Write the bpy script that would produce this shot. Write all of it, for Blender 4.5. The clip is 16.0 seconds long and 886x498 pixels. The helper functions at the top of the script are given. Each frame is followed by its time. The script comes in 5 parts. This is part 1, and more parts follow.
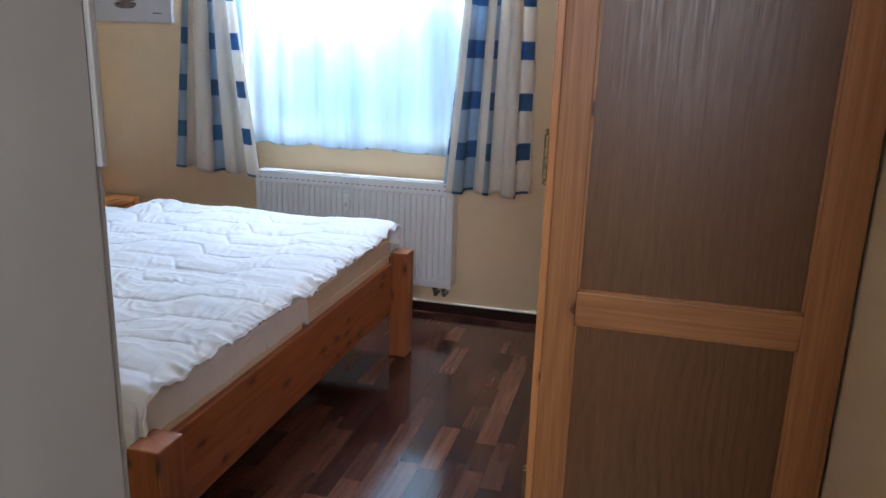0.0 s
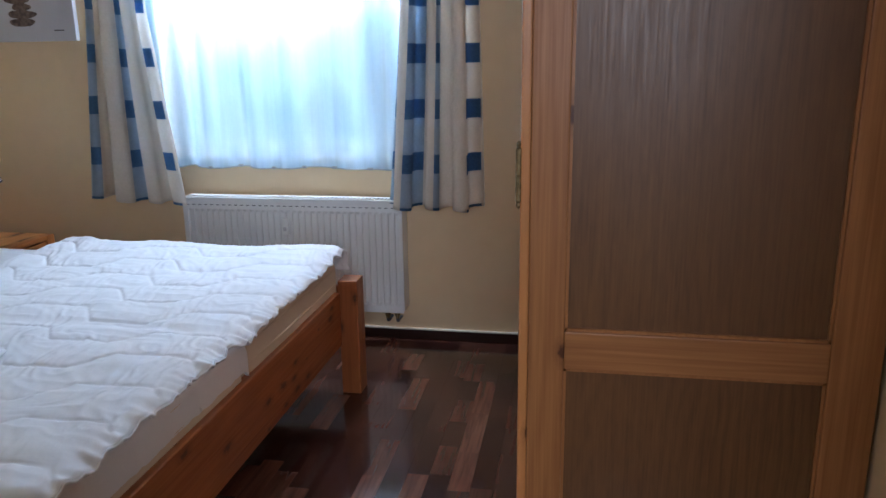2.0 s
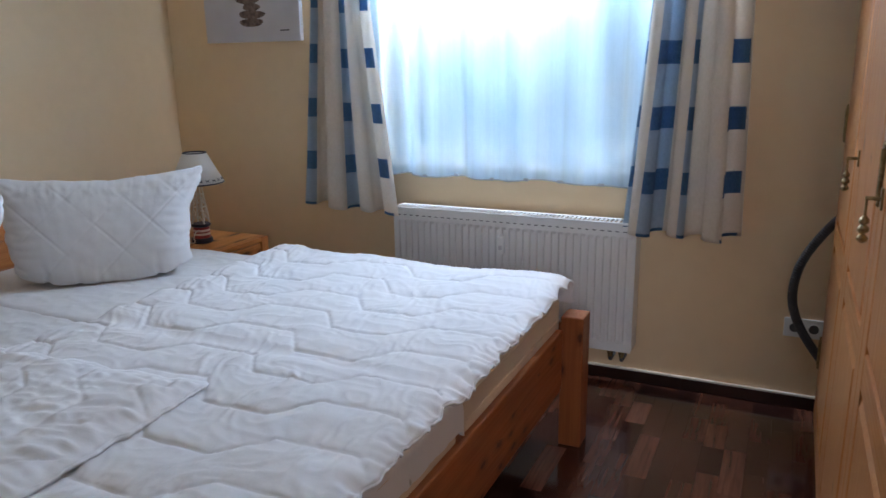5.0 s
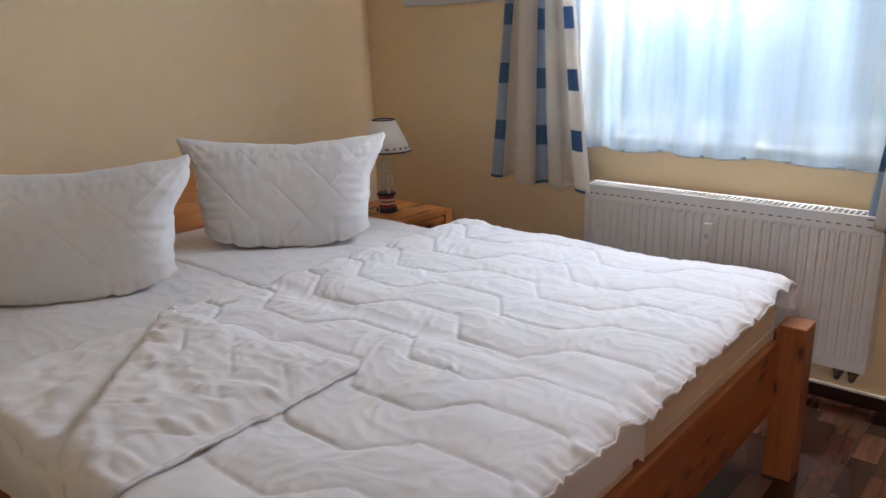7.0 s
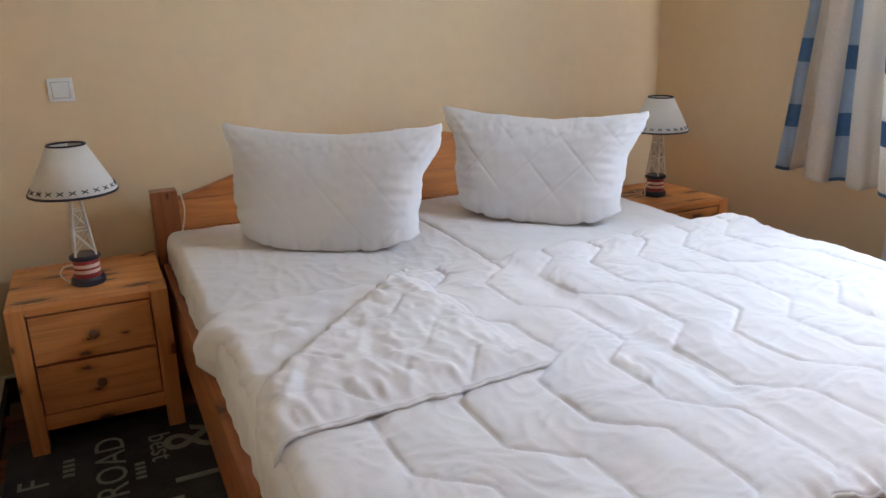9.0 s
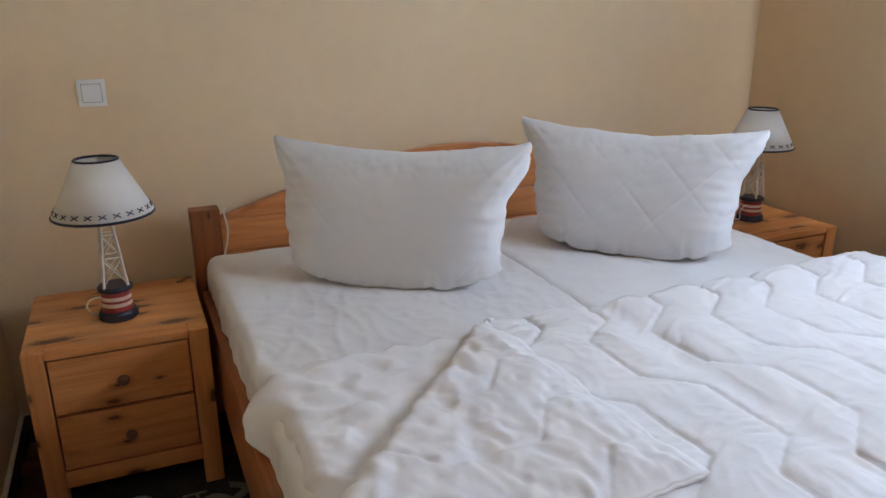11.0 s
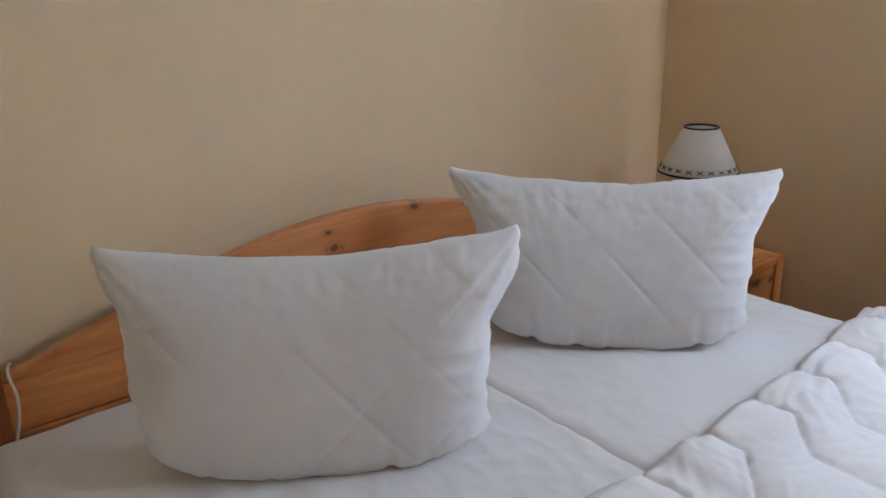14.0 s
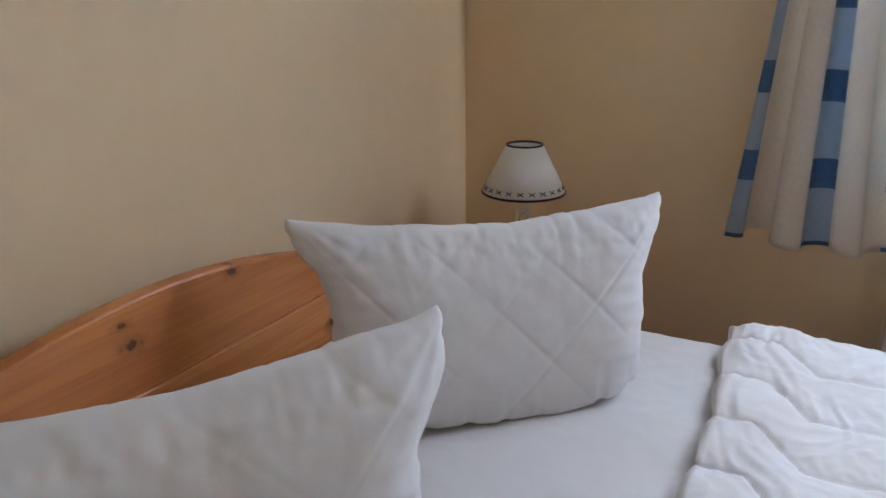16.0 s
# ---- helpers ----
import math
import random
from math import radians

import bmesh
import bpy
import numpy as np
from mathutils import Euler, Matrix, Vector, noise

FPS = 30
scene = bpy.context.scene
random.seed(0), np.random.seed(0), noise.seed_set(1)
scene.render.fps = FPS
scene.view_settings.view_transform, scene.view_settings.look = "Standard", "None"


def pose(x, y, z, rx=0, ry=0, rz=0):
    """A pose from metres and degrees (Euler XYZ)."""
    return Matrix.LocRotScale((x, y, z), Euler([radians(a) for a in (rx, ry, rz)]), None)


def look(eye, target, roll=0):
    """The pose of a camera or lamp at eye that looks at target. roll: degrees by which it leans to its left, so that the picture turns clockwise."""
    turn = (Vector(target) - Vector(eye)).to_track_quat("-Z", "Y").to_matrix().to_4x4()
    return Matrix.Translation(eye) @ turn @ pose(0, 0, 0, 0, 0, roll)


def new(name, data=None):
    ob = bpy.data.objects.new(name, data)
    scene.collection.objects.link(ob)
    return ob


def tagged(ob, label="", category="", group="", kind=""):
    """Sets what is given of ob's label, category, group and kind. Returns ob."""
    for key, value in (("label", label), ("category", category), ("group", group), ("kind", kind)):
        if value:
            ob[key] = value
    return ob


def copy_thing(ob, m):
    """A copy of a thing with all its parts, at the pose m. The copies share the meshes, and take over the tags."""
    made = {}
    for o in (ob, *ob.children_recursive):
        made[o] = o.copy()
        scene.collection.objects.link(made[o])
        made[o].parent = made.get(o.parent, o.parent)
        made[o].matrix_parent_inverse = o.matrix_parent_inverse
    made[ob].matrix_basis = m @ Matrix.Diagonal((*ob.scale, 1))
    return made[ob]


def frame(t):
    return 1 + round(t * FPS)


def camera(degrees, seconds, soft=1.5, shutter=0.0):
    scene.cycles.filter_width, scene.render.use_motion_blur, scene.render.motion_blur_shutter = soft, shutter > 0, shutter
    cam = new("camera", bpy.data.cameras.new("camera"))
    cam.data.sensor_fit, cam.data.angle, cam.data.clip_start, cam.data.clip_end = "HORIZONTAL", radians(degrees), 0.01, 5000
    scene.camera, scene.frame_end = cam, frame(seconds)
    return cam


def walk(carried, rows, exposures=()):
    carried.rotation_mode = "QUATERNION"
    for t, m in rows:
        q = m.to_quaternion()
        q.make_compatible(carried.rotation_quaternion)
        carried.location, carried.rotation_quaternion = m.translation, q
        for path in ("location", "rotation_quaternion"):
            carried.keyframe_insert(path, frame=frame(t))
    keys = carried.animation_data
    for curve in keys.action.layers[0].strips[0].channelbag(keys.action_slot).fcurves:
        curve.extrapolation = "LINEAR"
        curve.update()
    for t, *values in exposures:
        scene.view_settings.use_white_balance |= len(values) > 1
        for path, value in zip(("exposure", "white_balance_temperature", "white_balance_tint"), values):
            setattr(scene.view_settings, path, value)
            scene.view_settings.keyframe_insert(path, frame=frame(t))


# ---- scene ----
cam = camera(61.9, 16.0, shutter=0.12)
PATH = [
    (0, (-0.031, 0.066, 1.424), (-0.518, 1.939, 0.917), 1.9),
    (0.5, (-0.046, 0.193, 1.431), (-0.54, 2.064, 0.927), 1.7),
    (1, (-0.072, 0.28, 1.435), (-0.57, 2.151, 0.933), -0.4),
    (1.5, (-0.141, 0.319, 1.435), (-0.599, 2.204, 0.948), -0.3),
    (2, (-0.131, 0.352, 1.418), (-0.475, 2.26, 0.928), -0.8),
    (2.5, (-0.192, 0.385, 1.425), (-0.525, 2.275, 0.864), -1.7),
    (3, (-0.254, 0.425, 1.405), (-0.625, 2.3, 0.816), -1.2),
    (3.5, (-0.287, 0.524, 1.43), (-0.756, 2.386, 0.87), -1.5),
    (4, (-0.339, 0.588, 1.441), (-0.883, 2.437, 0.905), -1.2),
    (4.5, (-0.378, 0.658, 1.442), (-1.01, 2.486, 0.934), -0.9),
    (5, (-0.403, 0.736, 1.433), (-1.231, 2.489, 0.944), -0.9),
    (5.2, (-0.405, 0.773, 1.436), (-1.335, 2.476, 0.951), -1.0),
    (7.5, (-0.512, 1.04, 1.369), (-1.912, 2.353, 0.806), -1.4),
    (8, (-0.483, 1.099, 1.372), (-2.072, 2.173, 0.805), -1.5),
    (8.5, (-0.444, 1.18, 1.388), (-2.127, 2.085, 0.799), -2.0),
    (9, (-0.447, 1.211, 1.39), (-2.171, 2.023, 0.785), -1.1),
    (9.5, (-0.532, 1.209, 1.387), (-2.274, 1.98, 0.778), 0.0),
    (10, (-0.668, 1.197, 1.404), (-2.414, 1.957, 0.794), 0.0),
    (10.2, (-0.716, 1.196, 1.397), (-2.465, 1.948, 0.785), -0.1),
    (12.3, (-1.22, 1.286, 1.446), (-2.936, 2.075, 0.789), -0.3),
    (12.5, (-1.294, 1.291, 1.448), (-2.962, 2.178, 0.79), -0.2),
    (13, (-1.472, 1.285, 1.443), (-3.029, 2.351, 0.78), 0.1),
    (13.5, (-1.622, 1.304, 1.439), (-3.167, 2.395, 0.789), -0.7),
    (14, (-1.796, 1.322, 1.453), (-3.259, 2.523, 0.807), -1.5),
    (14.5, (-1.889, 1.336, 1.448), (-3.237, 2.663, 0.797), -0.9),
    (15, (-2.042, 1.359, 1.471), (-3.231, 2.829, 0.818), -1.8),
    (15.5, (-2.189, 1.385, 1.457), (-3.316, 2.91, 0.822), -1.9),
    (16, (-2.279, 1.458, 1.443), (-3.205, 3.112, 0.807), -0.6),
]
EXPOSURES = [
    (0.0, 0.30, 5700, 10),
    (1.0, 0.20, 5750, 11),
    (1.9, 0.0, 5700, 11),
    (3.25, 0.38, 6100, 13),
    (4.2, -0.02, 5850, 13),
    (5.0, -0.16, 6050, 13),
    (7.5, -0.01, 7150, 18),
    (8.5, 0.17, 6700, 16),
    (9.0, 0.35, 6700, 16),
    (10.0, 0.24, 6550, 15),
    (12.5, 0.25, 6450, 15),
    (13.2, 0.0, 6450, 15),
    (14.5, 0.06, 6600, 16),
    (16.0, -0.04, 6550, 16),
]
walk(cam, [(t, look(eye, target, roll)) for t, eye, target, roll in PATH],
     exposures=EXPOSURES)

# ---- world and light ----
world = bpy.data.worlds.new("world")
scene.world = world
world.use_nodes = True
wn = world.node_tree
sky = wn.nodes.new("ShaderNodeTexSky")
sky.sky_type, sky.sun_disc = "NISHITA", False
sky.sun_elevation, sky.sun_rotation = radians(48), radians(200)
wn.links.new(sky.outputs[0], wn.nodes["Background"].inputs[0])
wn.nodes["Background"].inputs[1].default_value = 0.12
sun = new("sun", bpy.data.lights.new("sun", "SUN"))
sun.data.energy, sun.data.angle, sun.data.color = 1.2, radians(12), (1.0, 0.95, 0.87)
sun.matrix_world = look((-2, -6, 9), (0, 0, 0))
SKY_GLOW = 1.9


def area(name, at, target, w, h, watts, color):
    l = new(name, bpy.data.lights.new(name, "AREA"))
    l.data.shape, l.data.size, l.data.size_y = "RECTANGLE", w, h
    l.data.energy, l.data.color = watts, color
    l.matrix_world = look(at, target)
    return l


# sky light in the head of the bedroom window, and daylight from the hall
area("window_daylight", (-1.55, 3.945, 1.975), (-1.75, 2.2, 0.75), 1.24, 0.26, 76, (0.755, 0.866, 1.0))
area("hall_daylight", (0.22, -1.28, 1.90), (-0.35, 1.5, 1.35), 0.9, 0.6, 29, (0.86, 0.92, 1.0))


# ---- node helpers and materials ----
class Tree:
    def __init__(self, name):
        self.mat = bpy.data.materials.new(name)
        self.mat.use_nodes = True
        self.t = self.mat.node_tree
        self.bsdf = self.t.nodes["Principled BSDF"]
        self.out = self.t.nodes["Material Output"]

    def n(self, kind, **props):
        node = self.t.nodes.new("ShaderNode" + kind)
        for key, value in props.items():
            if key == "blend":
                node.blend_type = value
            elif key == "op":
                node.operation = value
            elif key == "dtype":
                node.data_type = value
            elif key == "feature":
                node.feature = value
            elif key == "dims":
                node.noise_dimensions = value
            elif key == "wave":
                node.bands_direction = value
        return node

    def l(self, a, b):
        self.t.links.new(a, b)

    def put(self, sock, value):
        if hasattr(value, "is_output"):
            self.l(value, sock)
        else:
            sock.default_value = value

    def math(self, op, a, b=0.0, c=0.0):
        m = self.n("Math", op=op)
        for i, v in enumerate((a, b, c)):
            self.put(m.inputs[i], v)
        return m.outputs[0]

    def vmath(self, op, a, b):
        m = self.n("VectorMath", op=op)
        self.put(m.inputs[0], a)
        self.put(m.inputs[1], b)
        return m.outputs[0]

    def mix(self, fac, a, b, blend="MIX"):
        m = self.n("Mix", dtype="RGBA", blend=blend)
        self.put(m.inputs[0], fac)
        self.put(m.inputs[6], a if hasattr(a, "is_output") else (*a, 1))
        self.put(m.inputs[7], b if hasattr(b, "is_output") else (*b, 1))
        return m.outputs[2]

    def noise(self, vec, scale, detail=3.0, rough=0.5):
        m = self.n("TexNoise")
        self.l(vec, m.inputs["Vector"])
        m.inputs["Scale"].default_value, m.inputs["Detail"].default_value = scale, detail
        m.inputs["Roughness"].default_value = rough
        return m.outputs["Fac"]

    def ramp(self, fac, a, b, lo=0.0, hi=1.0):
        m = self.n("MapRange")
        self.put(m.inputs[0], fac)
        for i, v in zip((1, 2, 3, 4), (a, b, lo, hi)):
            m.inputs[i].default_value = v
        return m.outputs[0]

    def obj(self, shift=False):
        v = self.n("TexCoord").outputs["Object"]
        if shift:
            r = self.math("MULTIPLY", self.n("ObjectInfo").outputs["Random"], 9.0)
            v = self.vmath("ADD", v, self.n_combine(r, r, r))
        return v

    def n_combine(self, x, y, z):
        c = self.n("CombineXYZ")
        for i, v in enumerate((x, y, z)):
            self.put(c.inputs[i], v)
        return c.outputs[0]

    def bump(self, height, strength, distance):
        b = self.n("Bump")
        b.inputs["Strength"].default_value, b.inputs["Distance"].default_value = strength, distance
        self.l(height, b.inputs["Height"])
        self.l(b.outputs[0], self.bsdf.inputs["Normal"])

    def set(self, color=None, rough=None, metal=0.0, spec=0.5, coat=0.0, sheen=0.0):
        if color is not None:
            self.put(self.bsdf.inputs["Base Color"], color if hasattr(color, "is_output") else (*color, 1))
        if rough is not None:
            self.put(self.bsdf.inputs["Roughness"], rough)
        self.bsdf.inputs["Metallic"].default_value = metal
        self.bsdf.inputs["Specular IOR Level"].default_value = spec
        self.bsdf.inputs["Coat Weight"].default_value = coat
        self.bsdf.inputs["Coat Roughness"].default_value = 0.2
        self.bsdf.inputs["Sheen Weight"].default_value = sheen
        return self.mat


def plaster(name, a, b, grain=0.35):
    """Painted woodchip wallpaper: soft blotches and fine relief."""
    t = Tree(name)
    v = t.obj()
    big = t.noise(v, 1.3, 4)
    mid = t.noise(v, 14, 4)
    fine = t.noise(v, 260, 3)
    col = t.mix(t.ramp(big, 0.35, 0.65), a, b)
    col = t.mix(t.ramp(mid, 0.42, 0.62, 0, 0.14), col, tuple(0.9 * c for c in b))
    lump = t.n("TexVoronoi")
    lump.inputs["Scale"].default_value = 120
    t.l(v, lump.inputs["Vector"])
    h = t.math("ADD", t.math("MULTIPLY", fine, 0.6), t.ramp(lump.outputs["Distance"], 0.0, 0.5, 0.5, 0.0))
    t.bump(h, grain, 0.0015)
    return t.set(col, 0.85, spec=0.25)


def plain(name, color, rough, metal=0.0, spec=0.5, coat=0.0, var=0.12, scale=30.0, relief=0.06):
    t = Tree(name)
    v = t.obj()
    f = t.noise(v, scale, 4)
    col = t.mix(t.ramp(f, 0.3, 0.7), tuple(c * (1 - var) for c in color), tuple(min(1, c * (1 + var)) for c in color))
    t.bump(t.noise(v, scale * 12, 2), relief, 0.001)
    r = t.ramp(t.noise(v, scale * 0.4, 3), 0.3, 0.7, max(0.03, rough - 0.06), min(1, rough + 0.08))
    return t.set(col, r, metal, spec, coat)


def wood(name, axis, light, dark, knots=0.0, rough=0.42, fine=1.0, stave=0.085, coat=0.15, kg=6.5, ring=0.30, spec=0.45, kc=11.0, pore=0.45, ks=1.0):
    """Board wood with its grain along axis 0, 1 or 2; knots: share of cells that hold one."""
    t = Tree(name)
    v = t.obj(True)
    s = [9.0, 9.0, 9.0]
    s[axis] = 0.7
    stretched = t.vmath("MULTIPLY", v, tuple(s))
    warp = t.noise(stretched, 1.0, 3)
    sep = t.n("SeparateXYZ")
    t.l(v, sep.inputs[0])
    cross = sep.outputs[1 if axis != 1 else 2]
    if axis == 2:
        cross = sep.outputs[0]
    # each glued board has its own tone
    wide = t.math("FLOOR", t.math("DIVIDE", cross, stave))
    wn_ = t.n("TexWhiteNoise")
    wn_.noise_dimensions = "1D"
    t.l(wide, wn_.inputs["W"])
    tone = wn_.outputs["Value"]
    rings = t.math("SINE", t.math("MULTIPLY", t.math("ADD", warp, t.math("MULTIPLY", tone, 0.7)), 42.0))
    s2 = [150.0, 150.0, 150.0]
    s2[axis] = 3.5
    pores = t.noise(t.vmath("MULTIPLY", v, tuple(s2)), 1.0 * fine, 3, 0.6)
    f = t.math("ADD", t.math("MULTIPLY", t.ramp(rings, -1, 1), ring), t.math("MULTIPLY", t.ramp(pores, 0.3, 0.7), pore))
    f = t.math("ADD", f, t.math("MULTIPLY", tone, 0.25))
    col = t.mix(f, light, dark)
    if knots > 0:
        grain_c = sep.outputs[axis]
        o1, o2 = [sep.outputs[q] for q in range(3) if q != axis]
        flat = t.n_combine(t.math("MULTIPLY", grain_c, kg), t.math("MULTIPLY", t.math("ADD", o1, o2), kc), 0.0)
        vor = t.n("TexVoronoi")
        vor.voronoi_dimensions = "2D"
        t.l(flat, vor.inputs["Vector"])
        vor.inputs["Scale"].default_value = 1.0
        ksep = t.n("SeparateColor")
        t.l(vor.outputs["Color"], ksep.inputs[0])
        keep = t.math("LESS_THAN", ksep.outputs[0], knots)
        wob = t.math("ADD", t.math("DIVIDE", vor.outputs["Distance"], t.math("ADD", t.math("MULTIPLY", ksep.outputs[1], 1.1), 0.35)), t.math("MULTIPLY", t.math("SUBTRACT", t.noise(v, 75.0, 2), 0.5), 0.22))
        spot = t.math("MULTIPLY", t.ramp(wob, 0.15 * ks, 0.08 * ks), keep)
        halo = t.math("MULTIPLY", t.ramp(wob, 0.34 * ks, 0.16 * ks), keep)
        col = t.mix(t.math("MULTIPLY", halo, 0.45), col, tuple(c * 0.62 for c in dark))
        col = t.mix(t.math("MULTIPLY", spot, 0.95), col, (0.085, 0.024, 0.008))
    t.bump(pores, 0.12, 0.001)
    return t.set(col, t.ramp(pores, 0.3, 0.7, rough - 0.05, rough + 0.1), spec=spec, coat=coat)


def veneer():
    """Dark oak veneer: fine pores and flat-sawn arches that fade across the sheet."""
    t = Tree("oak_veneer")
    v = t.obj()
    sep = t.n("SeparateXYZ")
    t.l(v, sep.inputs[0])
    x, z = sep.outputs[0], sep.outputs[2]
    warp = t.noise(t.vmath("MULTIPLY", v, (5.0, 5.0, 1.6)), 1.0, 3)
    bow = t.math("ADD", t.math("POWER", t.math("ABSOLUTE", t.math("ADD", x, 0.14)), 1.5), t.math("MULTIPLY", z, 0.022))
    arch = t.math("SINE", t.math("MULTIPLY", t.math("ADD", bow, t.math("MULTIPLY", warp, 0.10)), 420.0))
    pores = t.noise(t.vmath("MULTIPLY", v, (260.0, 260.0, 7.0)), 1.0, 3, 0.6)
    flecks = t.noise(t.vmath("MULTIPLY", v, (90.0, 90.0, 22.0)), 1.0, 2)
    wide = t.noise(t.vmath("MULTIPLY", v, (3.0, 3.0, 0.5)), 1.0, 3)
    show = t.ramp(t.noise(t.vmath("MULTIPLY", v, (4.0, 4.0, 1.5)), 1.0, 2), 0.40, 0.62)
    f = t.math("ADD", t.math("MULTIPLY", t.ramp(pores, 0.3, 0.7), 0.42), t.math("MULTIPLY", t.math("MULTIPLY", t.ramp(arch, -0.2, 1), show), 0.30))
    f = t.math("ADD", f, t.math("MULTIPLY", t.ramp(flecks, 0.4, 0.7), 0.18))
    col = t.mix(f, (0.200, 0.088, 0.029), (0.080, 0.031, 0.010))
    col = t.mix(t.ramp(wide, 0.3, 0.7, 0.0, 0.35), col, (0.100, 0.038, 0.012))
    t.bump(t.math("ADD", pores, t.math("MULTIPLY", arch, 0.25)), 0.07, 0.001)
    return t.set(col, t.ramp(pores, 0.3, 0.7, 0.34, 0.50), spec=0.45)


def cloth(name, color, weave=900.0, rough=0.9, soft=0.02, sheen=0.15, creases=0.0):
    t = Tree(name)
    v = t.obj()
    wide = t.noise(t.vmath("MULTIPLY", v, (1.0, 1.6, 1.3)), 9.0, 5, 0.6)
    sharp = t.math("ABSOLUTE", t.math("SUBTRACT", t.noise(t.vmath("MULTIPLY", v, (1.6, 0.8, 1.1)), 17.0, 4, 0.55), 0.5))
    crease = t.math("ADD", wide, t.ramp(sharp, 0.0, 0.16, 0.0, 0.10))
    f = t.noise(v, 4.0, 3)
    col = t.mix(t.ramp(f, 0.3, 0.7), color, tuple(c * 0.95 for c in color))
    if creases > 0:
        bent = t.noise(t.vmath("MULTIPLY", v, (1.9, 0.55, 1.0)), 34.0, 3, 0.5)
        thin = t.ramp(t.math("ABSOLUTE", t.math("SUBTRACT", bent, 0.5)), 0.0, 0.10, 1.0, 0.0)
        crease = t.math("ADD", crease, t.math("MULTIPLY", t.math("MULTIPLY", thin, t.ramp(f, 0.40, 0.62)), creases))
    h = t.math("ADD", t.math("MULTIPLY", t.noise(v, weave, 1), 0.05), crease)
    t.bump(h, 0.16, soft)
    return t.set(col, rough, spec=0.2, sheen=sheen)


def laminate():
    """Dark red-brown laminate strips, each with its own tone."""
    t = Tree("laminate")
    v = t.obj(True)
    info = t.n("ObjectInfo").outputs["Random"]
    island = t.n("NewGeometry").outputs["Random Per Island"]
    r = t.math("FRACT", t.math("ADD", t.math("MULTIPLY", info, 7.31), island))
    grain = t.noise(t.vmath("MULTIPLY", v, (70.0, 4.0, 70.0)), 1.0, 4, 0.6)
    figure = t.noise(t.vmath("MULTIPLY", v, (14.0, 1.6, 14.0)), 1.0, 3)
    col = t.mix(t.ramp(r, 0.15, 1.0), (0.034, 0.011, 0.008), (0.215, 0.080, 0.046))
    col = t.mix(t.ramp(figure, 0.35, 0.7, 0, 0.6), col, (0.036, 0.013, 0.010))
    col = t.mix(t.ramp(grain, 0.45, 0.7, 0, 0.55), col, (0.030, 0.011, 0.009))
    t.bump(grain, 0.08, 0.0006)
    return t.set(col, t.ramp(t.noise(v, 6, 3), 0.3, 0.7, 0.10, 0.15), spec=0.85)


def curtain_fabric():
    """Cream cotton with woven blue columns and squares; UV in metres."""
    t = Tree("curtain_fabric")
    uv = t.n("TexCoord").outputs["UV"]
    sep = t.n("SeparateXYZ")
    t.l(uv, sep.inputs[0])
    u, v = sep.outputs[0], sep.outputs[1]
    pu = t.math("FLOORED_MODULO", u, 0.30)
    pv = t.math("FLOORED_MODULO", t.math("SUBTRACT", v, 0.915), 0.25)
    row = t.math("LESS_THAN", pv, 0.088)

    def column(a, b):
        return t.math("MULTIPLY", t.math("GREATER_THAN", pu, a), t.math("LESS_THAN", pu, b))

    square_col = column(0.03, 0.098)
    blue_col = column(0.165, 0.232)
    weave = t.noise(t.vmath("MULTIPLY", uv, (500.0, 60.0, 1.0)), 1.0, 2)
    cream = t.mix(t.ramp(weave, 0.3, 0.7), (0.89, 0.83, 0.76), (0.83, 0.77, 0.69))
    pale = t.mix(t.ramp(weave, 0.3, 0.7), (0.49, 0.58, 0.67), (0.42, 0.51, 0.61))
    blue = t.mix(t.ramp(weave, 0.3, 0.7), (0.128, 0.245, 0.415), (0.095, 0.190, 0.340))
    col = t.mix(blue_col, cream, pale)
    col = t.mix(t.math("MULTIPLY", row, t.math("MAXIMUM", square_col, blue_col)), col, blue)
    t.set(col, 0.9, spec=0.15, sheen=0.1)
    t.bump(weave, 0.1, 0.0008)
    tr = t.n("BsdfTranslucent")
    t.l(col, tr.inputs[0])
    m = t.n("MixShader")
    m.inputs[0].default_value = 0.58
    t.l(t.bsdf.outputs[0], m.inputs[1])
    t.l(tr.outputs[0], m.inputs[2])
    t.l(m.outputs[0], t.out.inputs[0])
    return t.mat


def sheer_fabric():
    t = Tree("sheer_fabric")
    v = t.obj()
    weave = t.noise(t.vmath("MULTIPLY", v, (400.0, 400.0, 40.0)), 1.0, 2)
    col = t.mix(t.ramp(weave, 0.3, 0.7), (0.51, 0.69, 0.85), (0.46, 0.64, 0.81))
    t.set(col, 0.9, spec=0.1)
    tr = t.n("BsdfTranslucent")
    t.l(col, tr.inputs[0])
    m = t.n("MixShader")
    m.inputs[0].default_value = 0.75
    t.l(t.bsdf.outputs[0], m.inputs[1])
    t.l(tr.outputs[0], m.inputs[2])
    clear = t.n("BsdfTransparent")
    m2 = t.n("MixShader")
    # light and dark fold bands are put into the net's transparency
    fold_bands = t.noise(t.vmath("MULTIPLY", v, (1.0, 0.0, 0.02)), 11.0, 4)
    t.put(m2.inputs[0], t.ramp(fold_bands, 0.40, 0.66, 0.07, 0.34))
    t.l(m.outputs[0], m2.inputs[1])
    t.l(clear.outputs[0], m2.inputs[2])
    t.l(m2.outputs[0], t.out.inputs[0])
    return t.mat


